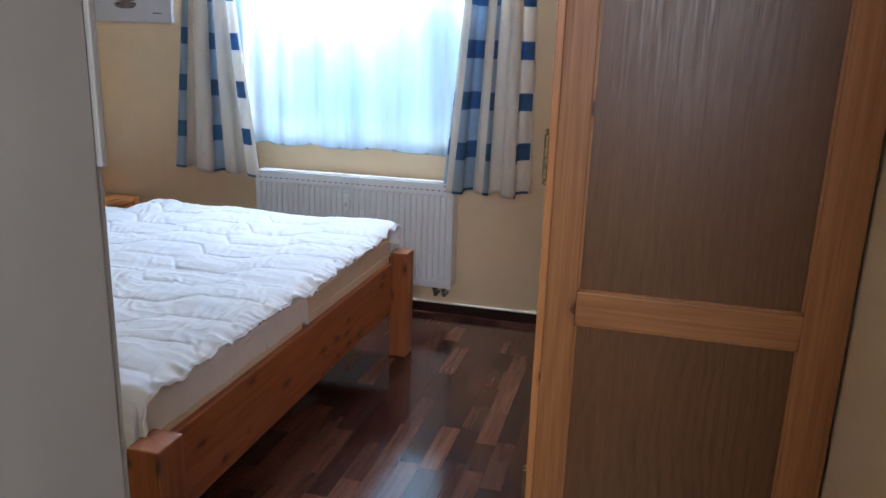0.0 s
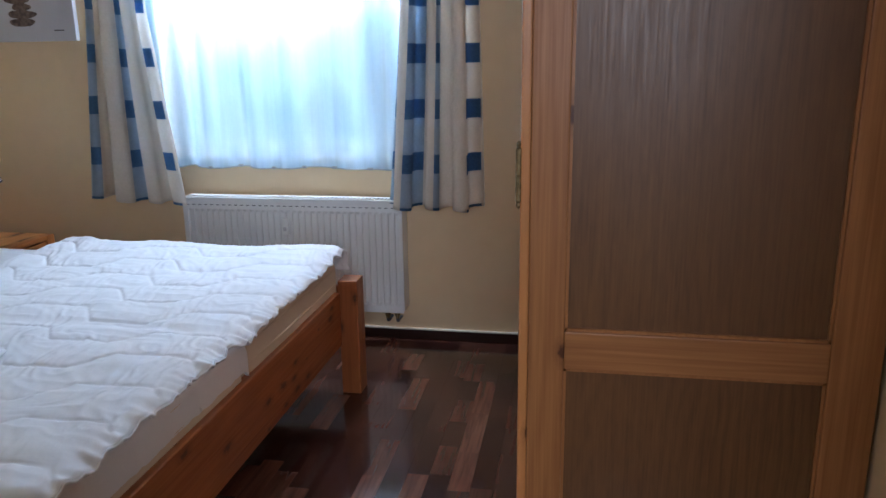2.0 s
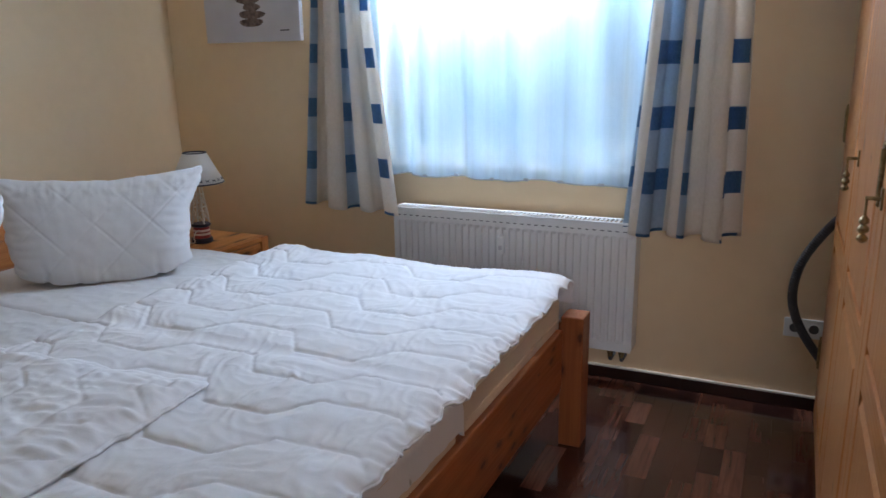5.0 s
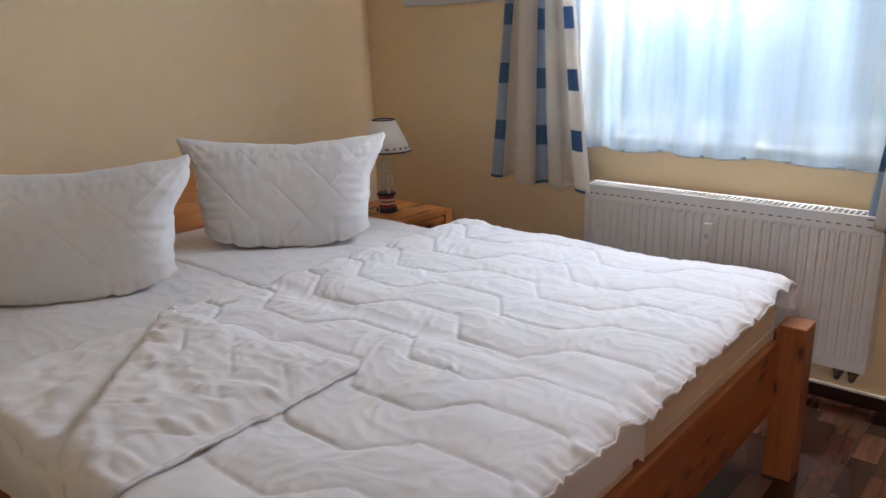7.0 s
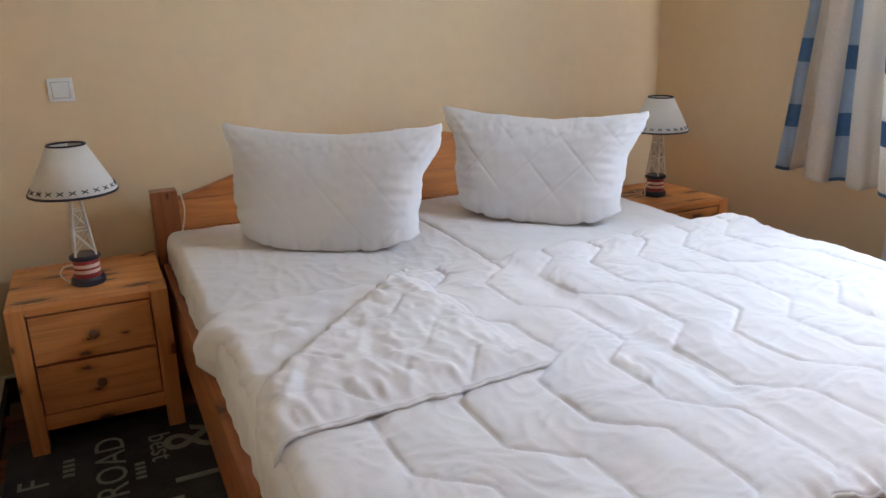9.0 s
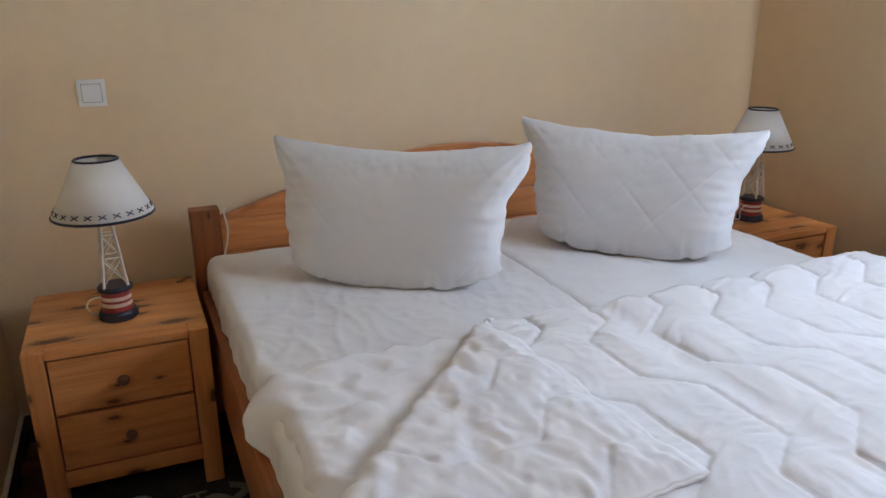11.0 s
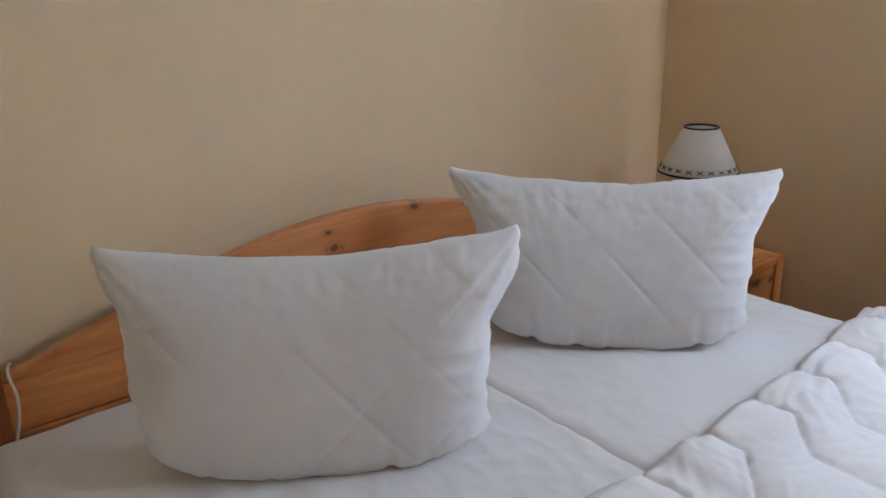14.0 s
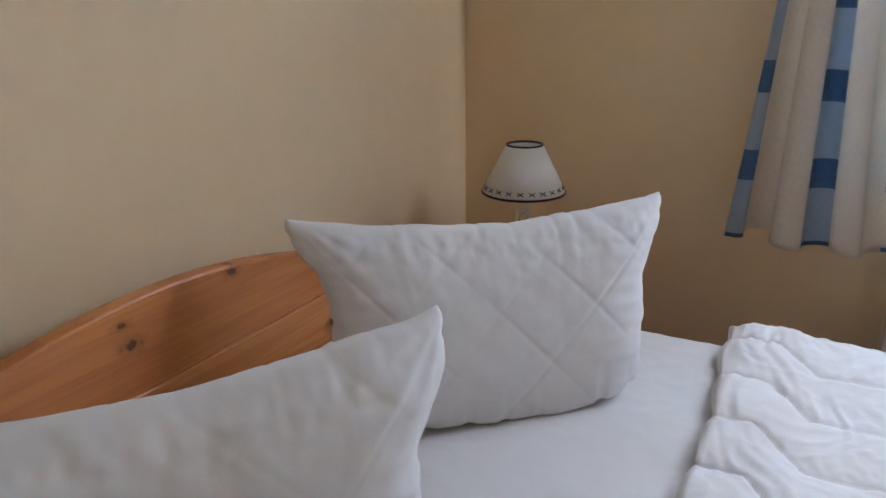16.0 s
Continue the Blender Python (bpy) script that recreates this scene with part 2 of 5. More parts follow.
def outdoors():
    """Bright hazy distance: light sky and house fronts, cooler foliage and parked cars lower down."""
    t = Tree("outdoors")
    v = t.obj()
    sep = t.n("SeparateXYZ")
    t.l(v, sep.inputs[0])
    leaf = t.noise(t.vmath("MULTIPLY", v, (1.0, 1.0, 1.7)), 1.0, 5, 0.6)
    z = sep.outputs[2]
    street = t.mix(t.ramp(leaf, 0.44, 0.56), (0.27, 0.31, 0.33), (0.06, 0.11, 0.13))
    street = t.mix(t.ramp(t.noise(t.vmath("MULTIPLY", v, (0.5, 1.0, 1.6)), 1.3, 3), 0.55, 0.62), street, (0.50, 0.55, 0.58))
    col = t.mix(t.ramp(t.math("ADD", z, t.math("MULTIPLY", leaf, 3.0)), 4.0, 5.6), street, (1.38, 1.52, 1.60))
    em = t.n("Emission")
    t.l(col, em.inputs[0])
    em.inputs[1].default_value = SKY_GLOW
    t.l(em.outputs[0], t.out.inputs[0])
    return t.mat


def glass():
    t = Tree("glass")
    t.set((1, 1, 1), 0.0)
    t.bsdf.inputs["Transmission Weight"].default_value = 1.0
    t.bsdf.inputs["IOR"].default_value = 1.45
    return t.mat


def rug_pile():
    t = Tree("rug_pile")
    v = t.obj()
    f = t.noise(v, 350, 2)
    g = t.noise(v, 9, 3)
    col = t.mix(t.ramp(g, 0.3, 0.7), (0.018, 0.017, 0.017), (0.038, 0.036, 0.035))
    col = t.mix(t.ramp(f, 0.45, 0.7, 0, 0.6), col, (0.070, 0.066, 0.060))
    t.bump(f, 0.5, 0.003)
    return t.set(col, 0.95, spec=0.1)


M_WALL = plaster("wall_paint", (0.82, 0.618, 0.388), (0.785, 0.58, 0.352), 0.22)
M_HALL = plaster("hall_paint", (0.66, 0.62, 0.55), (0.62, 0.58, 0.51))
M_CEIL = plaster("ceiling_paint", (0.86, 0.84, 0.80), (0.83, 0.81, 0.77), 0.2)
M_FRAME = plain("door_frame_paint", (0.37, 0.32, 0.27), 0.45, var=0.04, scale=8)
M_FLOOR = laminate()
M_SUB = plain("underlay", (0.025, 0.012, 0.010), 0.7)
M_SKIRT = wood("skirting_wood", 0, (0.045, 0.019, 0.013), (0.022, 0.009, 0.007), spec=0.2, coat=0.0)
M_CAULK = plain("caulk", (0.80, 0.74, 0.62), 0.6)
M_WHITE = plain("white_enamel", (0.80, 0.79, 0.77), 0.32, var=0.02, scale=6, relief=0.02)
M_PVC = plain("white_plastic", (0.82, 0.81, 0.78), 0.38, var=0.02, relief=0.02)
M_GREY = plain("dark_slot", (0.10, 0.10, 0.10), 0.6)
# bed pine twice: posts and rails darkened for their shade, headboard left bright
M_PINE_SHADED = [wood("shaded_pine_" + "xyz"[i], i, (0.40, 0.125, 0.033), (0.21, 0.055, 0.014), 0.36, kg=7.5, kc=17.0, pore=0.32) for i in range(3)]
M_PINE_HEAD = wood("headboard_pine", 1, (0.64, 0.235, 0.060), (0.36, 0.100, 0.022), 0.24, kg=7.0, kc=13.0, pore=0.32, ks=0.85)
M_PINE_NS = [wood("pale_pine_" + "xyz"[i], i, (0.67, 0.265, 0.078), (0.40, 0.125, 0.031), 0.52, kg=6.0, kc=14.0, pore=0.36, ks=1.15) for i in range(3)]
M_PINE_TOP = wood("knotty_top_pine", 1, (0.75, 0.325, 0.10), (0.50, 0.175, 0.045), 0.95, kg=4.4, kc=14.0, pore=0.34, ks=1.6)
M_OAK = [wood("oak_" + "xyz"[i], i, (0.46, 0.190, 0.060), (0.27, 0.098, 0.028), 0.04, 0.42, 1.0, 0.11, coat=0.0, ring=0.20, spec=0.4, pore=0.62) for i in range(3)]
M_DOORPINE = [wood("wardrobe_pine_" + "xyz"[i], i, (0.60, 0.25, 0.080), (0.42, 0.150, 0.042), 0.06, 0.34, coat=0.2, ring=0.2) for i in range(3)]
M_VENEER = veneer()
M_BRASS = plain("aged_brass", (0.28, 0.20, 0.10), 0.38, 0.9, var=0.35, scale=90)
M_SHEET = cloth("sheet_cotton", (0.82, 0.80, 0.79), soft=0.010, creases=0.10)
M_DUVET = cloth("duvet_cotton", (0.88, 0.86, 0.86), soft=0.012, creases=0.09)
M_PILLOW = cloth("pillow_cotton", (0.80, 0.79, 0.79), soft=0.008)
M_TICK = cloth("mattress_ticking", (0.70, 0.57, 0.41), soft=0.012)
M_CURTAIN = curtain_fabric()
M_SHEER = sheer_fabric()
M_OUT = outdoors()
M_HEM = plain("grey_hem_band", (0.34, 0.38, 0.42), 0.7)
M_GLASS = glass()
M_RUG = rug_pile()
M_LETTER = plain("rug_letters", (0.16, 0.15, 0.125), 0.95, var=0.35, scale=160, relief=0.5)
M_SHADE = cloth("lampshade_linen", (0.78, 0.74, 0.68), soft=0.001)
M_NAVY = plain("navy_paint", (0.012, 0.014, 0.030), 0.4)
M_RED = plain("red_paint", (0.30, 0.025, 0.022), 0.45)
M_STRIPE = plain("pale_stripe_paint", (0.72, 0.52, 0.40), 0.5)
M_LATTICE = plain("white_painted_wood", (0.76, 0.70, 0.60), 0.55)
M_CORD = plain("white_cord", (0.72, 0.66, 0.55), 0.6)
M_HOSE = plain("grey_hose", (0.045, 0.045, 0.05), 0.45)
M_CANVAS = plain("printed_canvas", (0.60, 0.57, 0.58), 0.8, var=0.07, scale=5, relief=0.3)
M_STONE = plain("printed_stone", (0.17, 0.12, 0.10), 0.8, var=0.5, scale=45)
M_INK = plain("printed_ink", (0.10, 0.09, 0.09), 0.8)
M_KNOB = plain("dark_wood_knob", (0.13, 0.05, 0.022), 0.4)


# ---- building helpers ----
def thing(name, at, label, category, group="", kind=""):
    ob = new(name)
    ob.empty_display_size = 0.1
    ob.location = at
    return tagged(ob, label, category, group, kind)


def origin_of(ob):
    v = Vector((0, 0, 0))
    while ob is not None:
        v = v + Vector(ob.location)
        ob = ob.parent
    return v


def part(name, bm, material, parent=None, label="", smooth=False):
    """One mesh object under a thing or part; bm is in world metres."""
    mesh = bpy.data.meshes.new(name)
    if parent is not None:
        bmesh.ops.translate(bm, vec=-origin_of(parent), verts=bm.verts)
    bm.to_mesh(mesh)
    bm.free()
    mesh.materials.append(material)
    if smooth:
        for p in mesh.polygons:
            p.use_smooth = True
    ob = new(name, mesh)
    ob.parent = parent
    if label:
        ob["label"] = label
    return ob


def box(x0, x1, y0, y1, z0, z1, bevel=0.0, seg=2, bm=None):
    b = bmesh.new()
    bmesh.ops.create_cube(b, size=1.0)
    for v in b.verts:
        v.co = Vector((x0 + (v.co.x + 0.5) * (x1 - x0), y0 + (v.co.y + 0.5) * (y1 - y0), z0 + (v.co.z + 0.5) * (z1 - z0)))
    if bevel > 0:
        bmesh.ops.bevel(b, geom=b.edges[:], offset=bevel, segments=seg, affect="EDGES", profile=0.6)
    if bm is None:
        return b
    me = bpy.data.meshes.new("join")
    b.to_mesh(me)
    b.free()
    bm.from_mesh(me)
    bpy.data.meshes.remove(me)
    return bm


def lathe(profile, centre, seg=40):
    """A turned form; profile: (radius, z) from bottom to top."""
    bm = bmesh.new()
    rings = []
    for r, z in profile:
        rings.append([bm.verts.new((centre[0] + r * math.cos(2 * math.pi * i / seg), centre[1] + r * math.sin(2 * math.pi * i / seg), centre[2] + z)) for i in range(seg)])
    for a, b in zip(rings, rings[1:]):
        for i in range(seg):
            bm.faces.new((a[i], a[(i + 1) % seg], b[(i + 1) % seg], b[i]))
    if profile[0][0] > 1e-4:
        bm.faces.new(rings[0][::-1])
    if profile[-1][0] > 1e-4:
        bm.faces.new(rings[-1])
    return bm


def tube(points, r, seg=10, ribs=0.0, pitch=0.008):
    """A round tube along a smooth run of points; ribs: depth of a hose's rings."""
    pts = [Vector(p) for p in points]
    fine = []
    for i in range(len(pts) - 1):
        p0, p1, p2, p3 = pts[max(0, i - 1)], pts[i], pts[i + 1], pts[min(len(pts) - 1, i + 2)]
        count = max(4, int((p2 - p1).length / (pitch / 2 if ribs else 0.01)))
        for k in range(count):
            s = k / count
            fine.append(0.5 * (2 * p1 + (p2 - p0) * s + (2 * p0 - 5 * p1 + 4 * p2 - p3) * s * s + (3 * p1 - p0 - 3 * p2 + p3) * s ** 3))
    fine.append(pts[-1])
    bm = bmesh.new()
    rings = []
    side = Vector((0.3, 0.5, 0.81)).normalized()
    for i, p in enumerate(fine):
        d = (fine[min(i + 1, len(fine) - 1)] - fine[max(i - 1, 0)]).normalized()
        side = (side - d * side.dot(d)).normalized()
        up = d.cross(side)
        rr = r - (ribs if i % 2 else 0.0)
        rings.append([bm.verts.new(p + rr * (side * math.cos(2 * math.pi * k / seg) + up * math.sin(2 * math.pi * k / seg))) for k in range(seg)])
    for a, b in zip(rings, rings[1:]):
        for k in range(seg):
            bm.faces.new((a[k], a[(k + 1) % seg], b[(k + 1) % seg], b[k]))
    bm.faces.new(rings[0][::-1])
    bm.faces.new(rings[-1])
    return bm


def rod(a, b, r, seg=8):
    return tube([a, b], r, seg)


def sheet_mesh(nu, nv, point):
    """A grid of quads through point(i, j) with i in 0..nu, j in 0..nv; None leaves a hole."""
    bm = bmesh.new()
    grid = {}
    for i in range(nu + 1):
        for j in range(nv + 1):
            p = point(i, j)
            if p is not None:
                grid[i, j] = bm.verts.new(p)
    for i in range(nu):
        for j in range(nv):
            q = [grid.get(k) for k in ((i, j), (i + 1, j), (i + 1, j + 1), (i, j + 1))]
            if all(v is not None for v in q):
                bm.faces.new(q)
    return bm


def thicken(ob, depth, offset=-1.0):
    m = ob.modifiers.new("thickness", "SOLIDIFY")
    m.thickness, m.offset = depth, offset
    return ob


def step(a, b, x):
    s = min(1.0, max(0.0, (x - a) / (b - a)))
    return s * s * (3 - 2 * s)


def crumple(x, y, seed, scale=1.0):
    """Crossing sharp folds of pressed cotton; slopes of about one before scaling."""
    h = 0.0
    for k in range(6):
        turn = seed * 1.7 + k * 2.399
        freq = (11.0 + 4.3 * k) * scale
        w = 0.9 * noise.noise((x * 4 * scale, y * 4 * scale, seed + 3.3 * k))
        p = (x * math.cos(turn) + y * math.sin(turn)) * freq + w
        keep = step(-0.05, 0.35, noise.noise((x * 6 * scale + 5 * k, y * 6 * scale, seed + 20 + k)))
        if keep > 0:
            h += (abs(p % 2.0 - 1.0) - 0.5) * keep / freq
    return h


# ---- the room ----
XW, XE, YS, YN, ZC = -3.57, 0.455, 0.75, 3.95, 2.45
WX0, WX1, WZ0, WZ1 = -2.24, -0.86, 0.945, 2.12
DX0, DX1, DZ = -0.615, 0.27, 2.02


def structure(name, bm, material, label, category):
    return tagged(part(name, bm, material), label, category, kind="structure")


def wall_with_hole(name, material, x0, x1, y0, y1, hx0, hx1, hz0, hz1, label):
    bm = box(x0, hx0, y0, y1, 0, ZC)
    box(hx1, x1, y0, y1, 0, ZC, bm=bm)
    box(hx0, hx1, y0, y1, hz1, ZC, bm=bm)
    if hz0 > 0:
        box(hx0, hx1, y0, y1, 0, hz0, bm=bm)
    return structure(name, bm, material, label, "wall")


wall_with_hole("wall_north", M_WALL, XW - 0.2, XE + 0.2, YN, YN + 0.32, WX0, WX1, WZ0, WZ1, "warm cream painted wall with the bedroom window")
structure("wall_west", box(XW - 0.2, XW, YS - 0.25, YN, 0, ZC), M_WALL, "warm cream painted wall behind the bed head", "wall")
structure("wall_east", box(XE, XE + 0.2, YS - 0.25, YN, 0, ZC), M_WALL, "cream painted wall behind the wardrobe", "wall")
wall_with_hole("wall_south", M_WALL, XW, XE, YS - 0.25, YS, DX0 - 0.03, DX1 + 0.03, 0.0, DZ + 0.03, "cream painted wall with the doorway to the hall")
structure("ceiling", box(XW, XE, YS, YN, ZC, ZC + 0.15), M_CEIL, "plain white painted ceiling of the bedroom", "ceiling")
floor = structure("floor", box(XW, XE, YS - 0.25, YN, -0.12, -0.009), M_SUB, "dark red-brown laminate strip floor, softly glossy", "floor")

# hall behind the doorway
structure("hall_floor", box(-1.6, 1.2, -1.3, YS - 0.25, -0.12, 0.0), M_SKIRT, "dark laminate floor of the hall", "floor")
structure("hall_ceiling", box(-1.6, 1.2, -1.3, YS - 0.25, ZC, ZC + 0.15), M_CEIL, "plain white hall ceiling", "ceiling")
structure("hall_wall_west", box(-1.8, -1.6, -1.5, YS - 0.25, 0, ZC), M_HALL, "plain light hall wall", "wall")
structure("hall_wall_east", box(1.2, 1.4, -1.5, YS - 0.25, 0, ZC), M_HALL, "plain light hall wall", "wall")
wall_with_hole("hall_wall_south", M_HALL, -1.6, 1.2, -1.5, -1.3, -0.25, 0.69, 1.58, 2.22, "plain light hall wall with a window opening")
structure("hall_wall_north", box(XE, 1.2, YS - 0.27, YS - 0.25, 0, ZC), M_HALL, "plain light hall wall beside the doorway", "wall")


def door_frame():
    f = tagged(new("door_frame"), "grey-beige painted door frame lining the open doorway", "door frame", kind="structure")
    f.location = (DX0, YS, 0)
    for x0, x1 in ((DX0 - 0.03, DX0), (DX1, DX1 + 0.03)):
        part("jamb", box(x0, x1, YS - 0.265, YS + 0.012, 0.0, DZ, 0.003), M_FRAME, f)
    part("head", box(DX0 - 0.03, DX1 + 0.03, YS - 0.265, YS + 0.012, DZ, DZ + 0.03, 0.003), M_FRAME, f)
    for x0, x1 in ((DX0 - 0.09, DX0 - 0.004), (DX1 + 0.004, DX1 + 0.09)):
        part("casing", box(x0, x1, YS + 0.0125, YS + 0.026, 0.0, DZ + 0.06, 0.004), M_FRAME, f)
    part("strike_strip", box(DX0 - 0.004, DX0 + 0.005, YS + 0.014, YS + 0.024, 1.29, DZ, 0.002), M_FRAME, f, "thin painted strip on the frame's edge")


door_frame()


def skirting(name, x0, x1, y0, y1, mat):
    b = tagged(new(name), "dark brown skirting board with a pale sealed top edge", "skirting board", kind="structure")
    b.location = ((x0 + x1) / 2, (y0 + y1) / 2, 0)
    part("board", box(x0, x1, y0, y1, 0.0, 0.055, 0.002), mat, b)
    grow = 0.002
    part("sealant", box(x0 - (grow if x1 - x0 < 0.1 else 0), x1, y0 - (grow if y1 - y0 < 0.1 else 0), y1, 0.055, 0.062), M_CAULK, b, "pale sealant line")


skirting("baseboard_north", XW, XE, YN - 0.014, YN, M_SKIRT)
skirting("baseboard_west", XW, XW + 0.014, YS, YN - 0.016, M_SKIRT)
skirting("baseboard_south", XW + 0.016, DX0 - 0.10, YS, YS + 0.014, M_SKIRT)


def window():
    w = tagged(new("window_1"), "white plastic casement window with two sashes", "window", kind="structure")
    w.location = ((WX0 + WX1) / 2, YN + 0.16, WZ0)
    y0, y1 = YN + 0.13, YN + 0.20
    mid = -1.47
    for n_, x0, x1, z0, z1 in (("frame", WX0, WX0 + 0.06, WZ0, WZ1), ("frame", WX1 - 0.06, WX1, WZ0, WZ1),
                               ("frame", WX0 + 0.06, WX1 - 0.06, WZ0, WZ0 + 0.035), ("frame", WX0 + 0.06, WX1 - 0.06, WZ1 - 0.06, WZ1),
                               ("mullion", mid - 0.05, mid + 0.05, WZ0 + 0.06, WZ1 - 0.06)):
        part(n_, box(x0, x1, y0, y1, z0, z1, 0.006), M_PVC, w)
    for x0, x1 in ((WX0 + 0.06, mid - 0.05), (mid + 0.05, WX1 - 0.06)):
        s = part("sash", box(x0, x0 + 0.05, y0 - 0.012, y1 - 0.01, WZ0 + 0.036, WZ1 - 0.06, 0.006), M_PVC, w)
        part("sash", box(x1 - 0.05, x1, y0 - 0.012, y1 - 0.01, WZ0 + 0.036, WZ1 - 0.06, 0.006), M_PVC, w)
        part("sash", box(x0 + 0.05, x1 - 0.05, y0 - 0.012, y1 - 0.01, WZ0 + 0.036, WZ0 + 0.075, 0.006), M_PVC, w)
        part("sash", box(x0 + 0.05, x1 - 0.05, y0 - 0.012, y1 - 0.01, WZ1 - 0.11, WZ1 - 0.06, 0.006), M_PVC, w)
        g = part("pane", box(x0 + 0.05, x1 - 0.05, y0 + 0.03, y0 + 0.036, WZ0 + 0.075, WZ1 - 0.11), M_GLASS, w)
        g.visible_shadow = False
    part("sill", box(WX0 + 0.002, WX1 - 0.002, YN + 0.012, y0 - 0.002, WZ0 + 0.0005, WZ0 + 0.012, 0.004), M_PVC, w, "white window sill")


window()
tagged(part("backdrop", box(-12, 9, 10.0, 10.05, -2.0, 7.0), M_OUT), "bright hazy view of a street with trees", "backdrop", kind="structure")
tagged(part("ground", box(-60, 60, 4.3, 90, -0.6, -0.5), plain("asphalt", (0.06, 0.06, 0.06), 0.9)), "grey asphalt yard outside the window", "ground", kind="structure")


# ---- curtains ----
def curtain(name, xa_bot, xb_bot, xa_top, xb_top, y, bands, folds, depth, seed, label, phase=0.0, tilt=0.0):
    """Hanging cloth, gathered at the top and spreading below."""
    z0, z1 = 0.740, 2.26
    c = thing(name, ((xa_bot + xb_bot) / 2, y, z0), label, "curtain", "patterned curtains")
    nu, nv = 170, 60
    rnd = random.Random(seed)
    ph = [rnd.uniform(-0.5, 0.5) for _ in range(8)]

    def at(i, j):
        s, h = i / nu, j / nv
        z = z0 + (z1 - z0) * h
        k = min(1.0, (z - z0) / 0.93)
        xa, xb = xa_bot + (xa_top - xa_bot) * k, xb_bot + (xb_top - xb_bot) * k
        ang = phase + 2 * math.pi * (folds * s + 0.10 * ph[0] * math.sin(5 * s + ph[1]) + 0.05 * math.sin(2.2 * h + ph[2]))
        d = depth * (0.75 + 0.35 * math.sin(7 * s + ph[3] * 4)) * (1.0 - 0.25 * h)
        x = xa + (xb - xa) * s + 0.35 * d * math.sin(2 * ang) * (1 - 0.5 * h)
        yy = y + d * math.cos(ang) + 0.006 * noise.noise((s * 6, h * 4, seed))
        hem = 0.008 * math.sin(ang + 0.6) + 0.012 * (s - 0.5) * ph[4]
        return Vector((x, yy, z + tilt * step(0.5, 0.0, s) + (hem if j < 3 else hem * max(0, 1 - h * 3))))

    bm = sheet_mesh(nu, nv, at)
    uvl = bm.loops.layers.uv.new("cloth")
    for q, f in enumerate(bm.faces):
        i, j = q // nv, q % nv
        for loop, (a, b) in zip(f.loops, ((i, j), (i + 1, j), (i + 1, j + 1), (i, j + 1))):
            s0, s1, ua, ub = [w for w in bands if w[0] <= (i + 0.5) / nu < w[1]][0]
            loop[uvl].uv = (ua + (ub - ua) * (a / nu - s0) / (s1 - s0), z0 + (z1 - z0) * b / nv)
    ob = part("cloth", bm, M_CURTAIN, c, smooth=True)
    thicken(ob, 0.002, 0)
    part("heading", box(min(xa_top, xa_bot) + 0.02, max(xb_top, xb_bot) - 0.02, y - 0.02, y + 0.02, z1 - 0.02, z1 + 0.05, 0.01), M_SHEET, c, "gathered heading tape")
    return c


curtain("curtain", -2.576, -2.074, -2.494, -2.19, 3.79, [(0, 0.06, 0.190, 0.232), (0.06, 0.42, 0.235, 0.30), (0.42, 0.55, 0.165, 0.232), (0.55, 0.81, 0.235, 0.325), (0.81, 0.98, 0.33, 0.398), (0.98, 1.0, 0.40, 0.44)], 3.1, 0.058, 3, "cream cotton curtain with blue squares, gathered beside the window", math.pi, 0.026)
curtain("curtain", -1.012, -0.572, -0.945, -0.582, 3.77, [(0, 0.03, 0.205, 0.232), (0.03, 0.17, 0.235, 0.30), (0.17, 0.35, 0.165, 0.232), (0.35, 0.50, 0.10, 0.16), (0.50, 0.56, 0.20, 0.232), (0.56, 0.84, 0.10, 0.16), (0.84, 0.985, 0.03, 0.098), (0.985, 1.0, 0.10, 0.12)], 3.1, 0.060, 8, "cream cotton curtain with blue columns and squares, drawn aside")


def sheer():
    c = thing("sheer_curtain", (-1.55, 3.86, 0.95), "white sheer net curtain hanging before the window", "net curtain")
    nu, nv = 260, 30

    def at(i, j):
        s, h = i / nu, j / nv
        x = -2.32 + 1.52 * s
        z = 0.912 + 1.303 * h
        ang = 2 * math.pi * (9 * s + 0.9 * math.sin(4.1 * s) + 0.08 * math.sin(3 * h))
        d = 0.020 + 0.012 * math.sin(17 * s)
        y = 3.875 + d * math.cos(ang) * (1.0 - 0.3 * h)
        return Vector((x + 0.004 * math.sin(2 * ang), y, z + (0.007 * math.cos(ang * 0.5) if j == 0 else 0)))

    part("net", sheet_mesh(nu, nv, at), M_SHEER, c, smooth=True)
    part("lead_band", tube([at(i, 0) for i in range(0, nu + 1, 2)], 0.0028, 6), M_HEM, c, "grey weighted hem band", smooth=True)
    for k in range(1, 9):
        w = at(k * 29, 0)
        part("hem_weight", box(w.x - 0.014, w.x + 0.014, w.y - 0.004, w.y + 0.004, w.z - 0.004, w.z + 0.009, 0.002), M_HEM, c, "small grey hem weight")
    part("rod", rod((-2.62, 3.80, 2.33), (-0.5, 3.80, 2.33), 0.012), M_WHITE, c, "white curtain rod")


sheer()


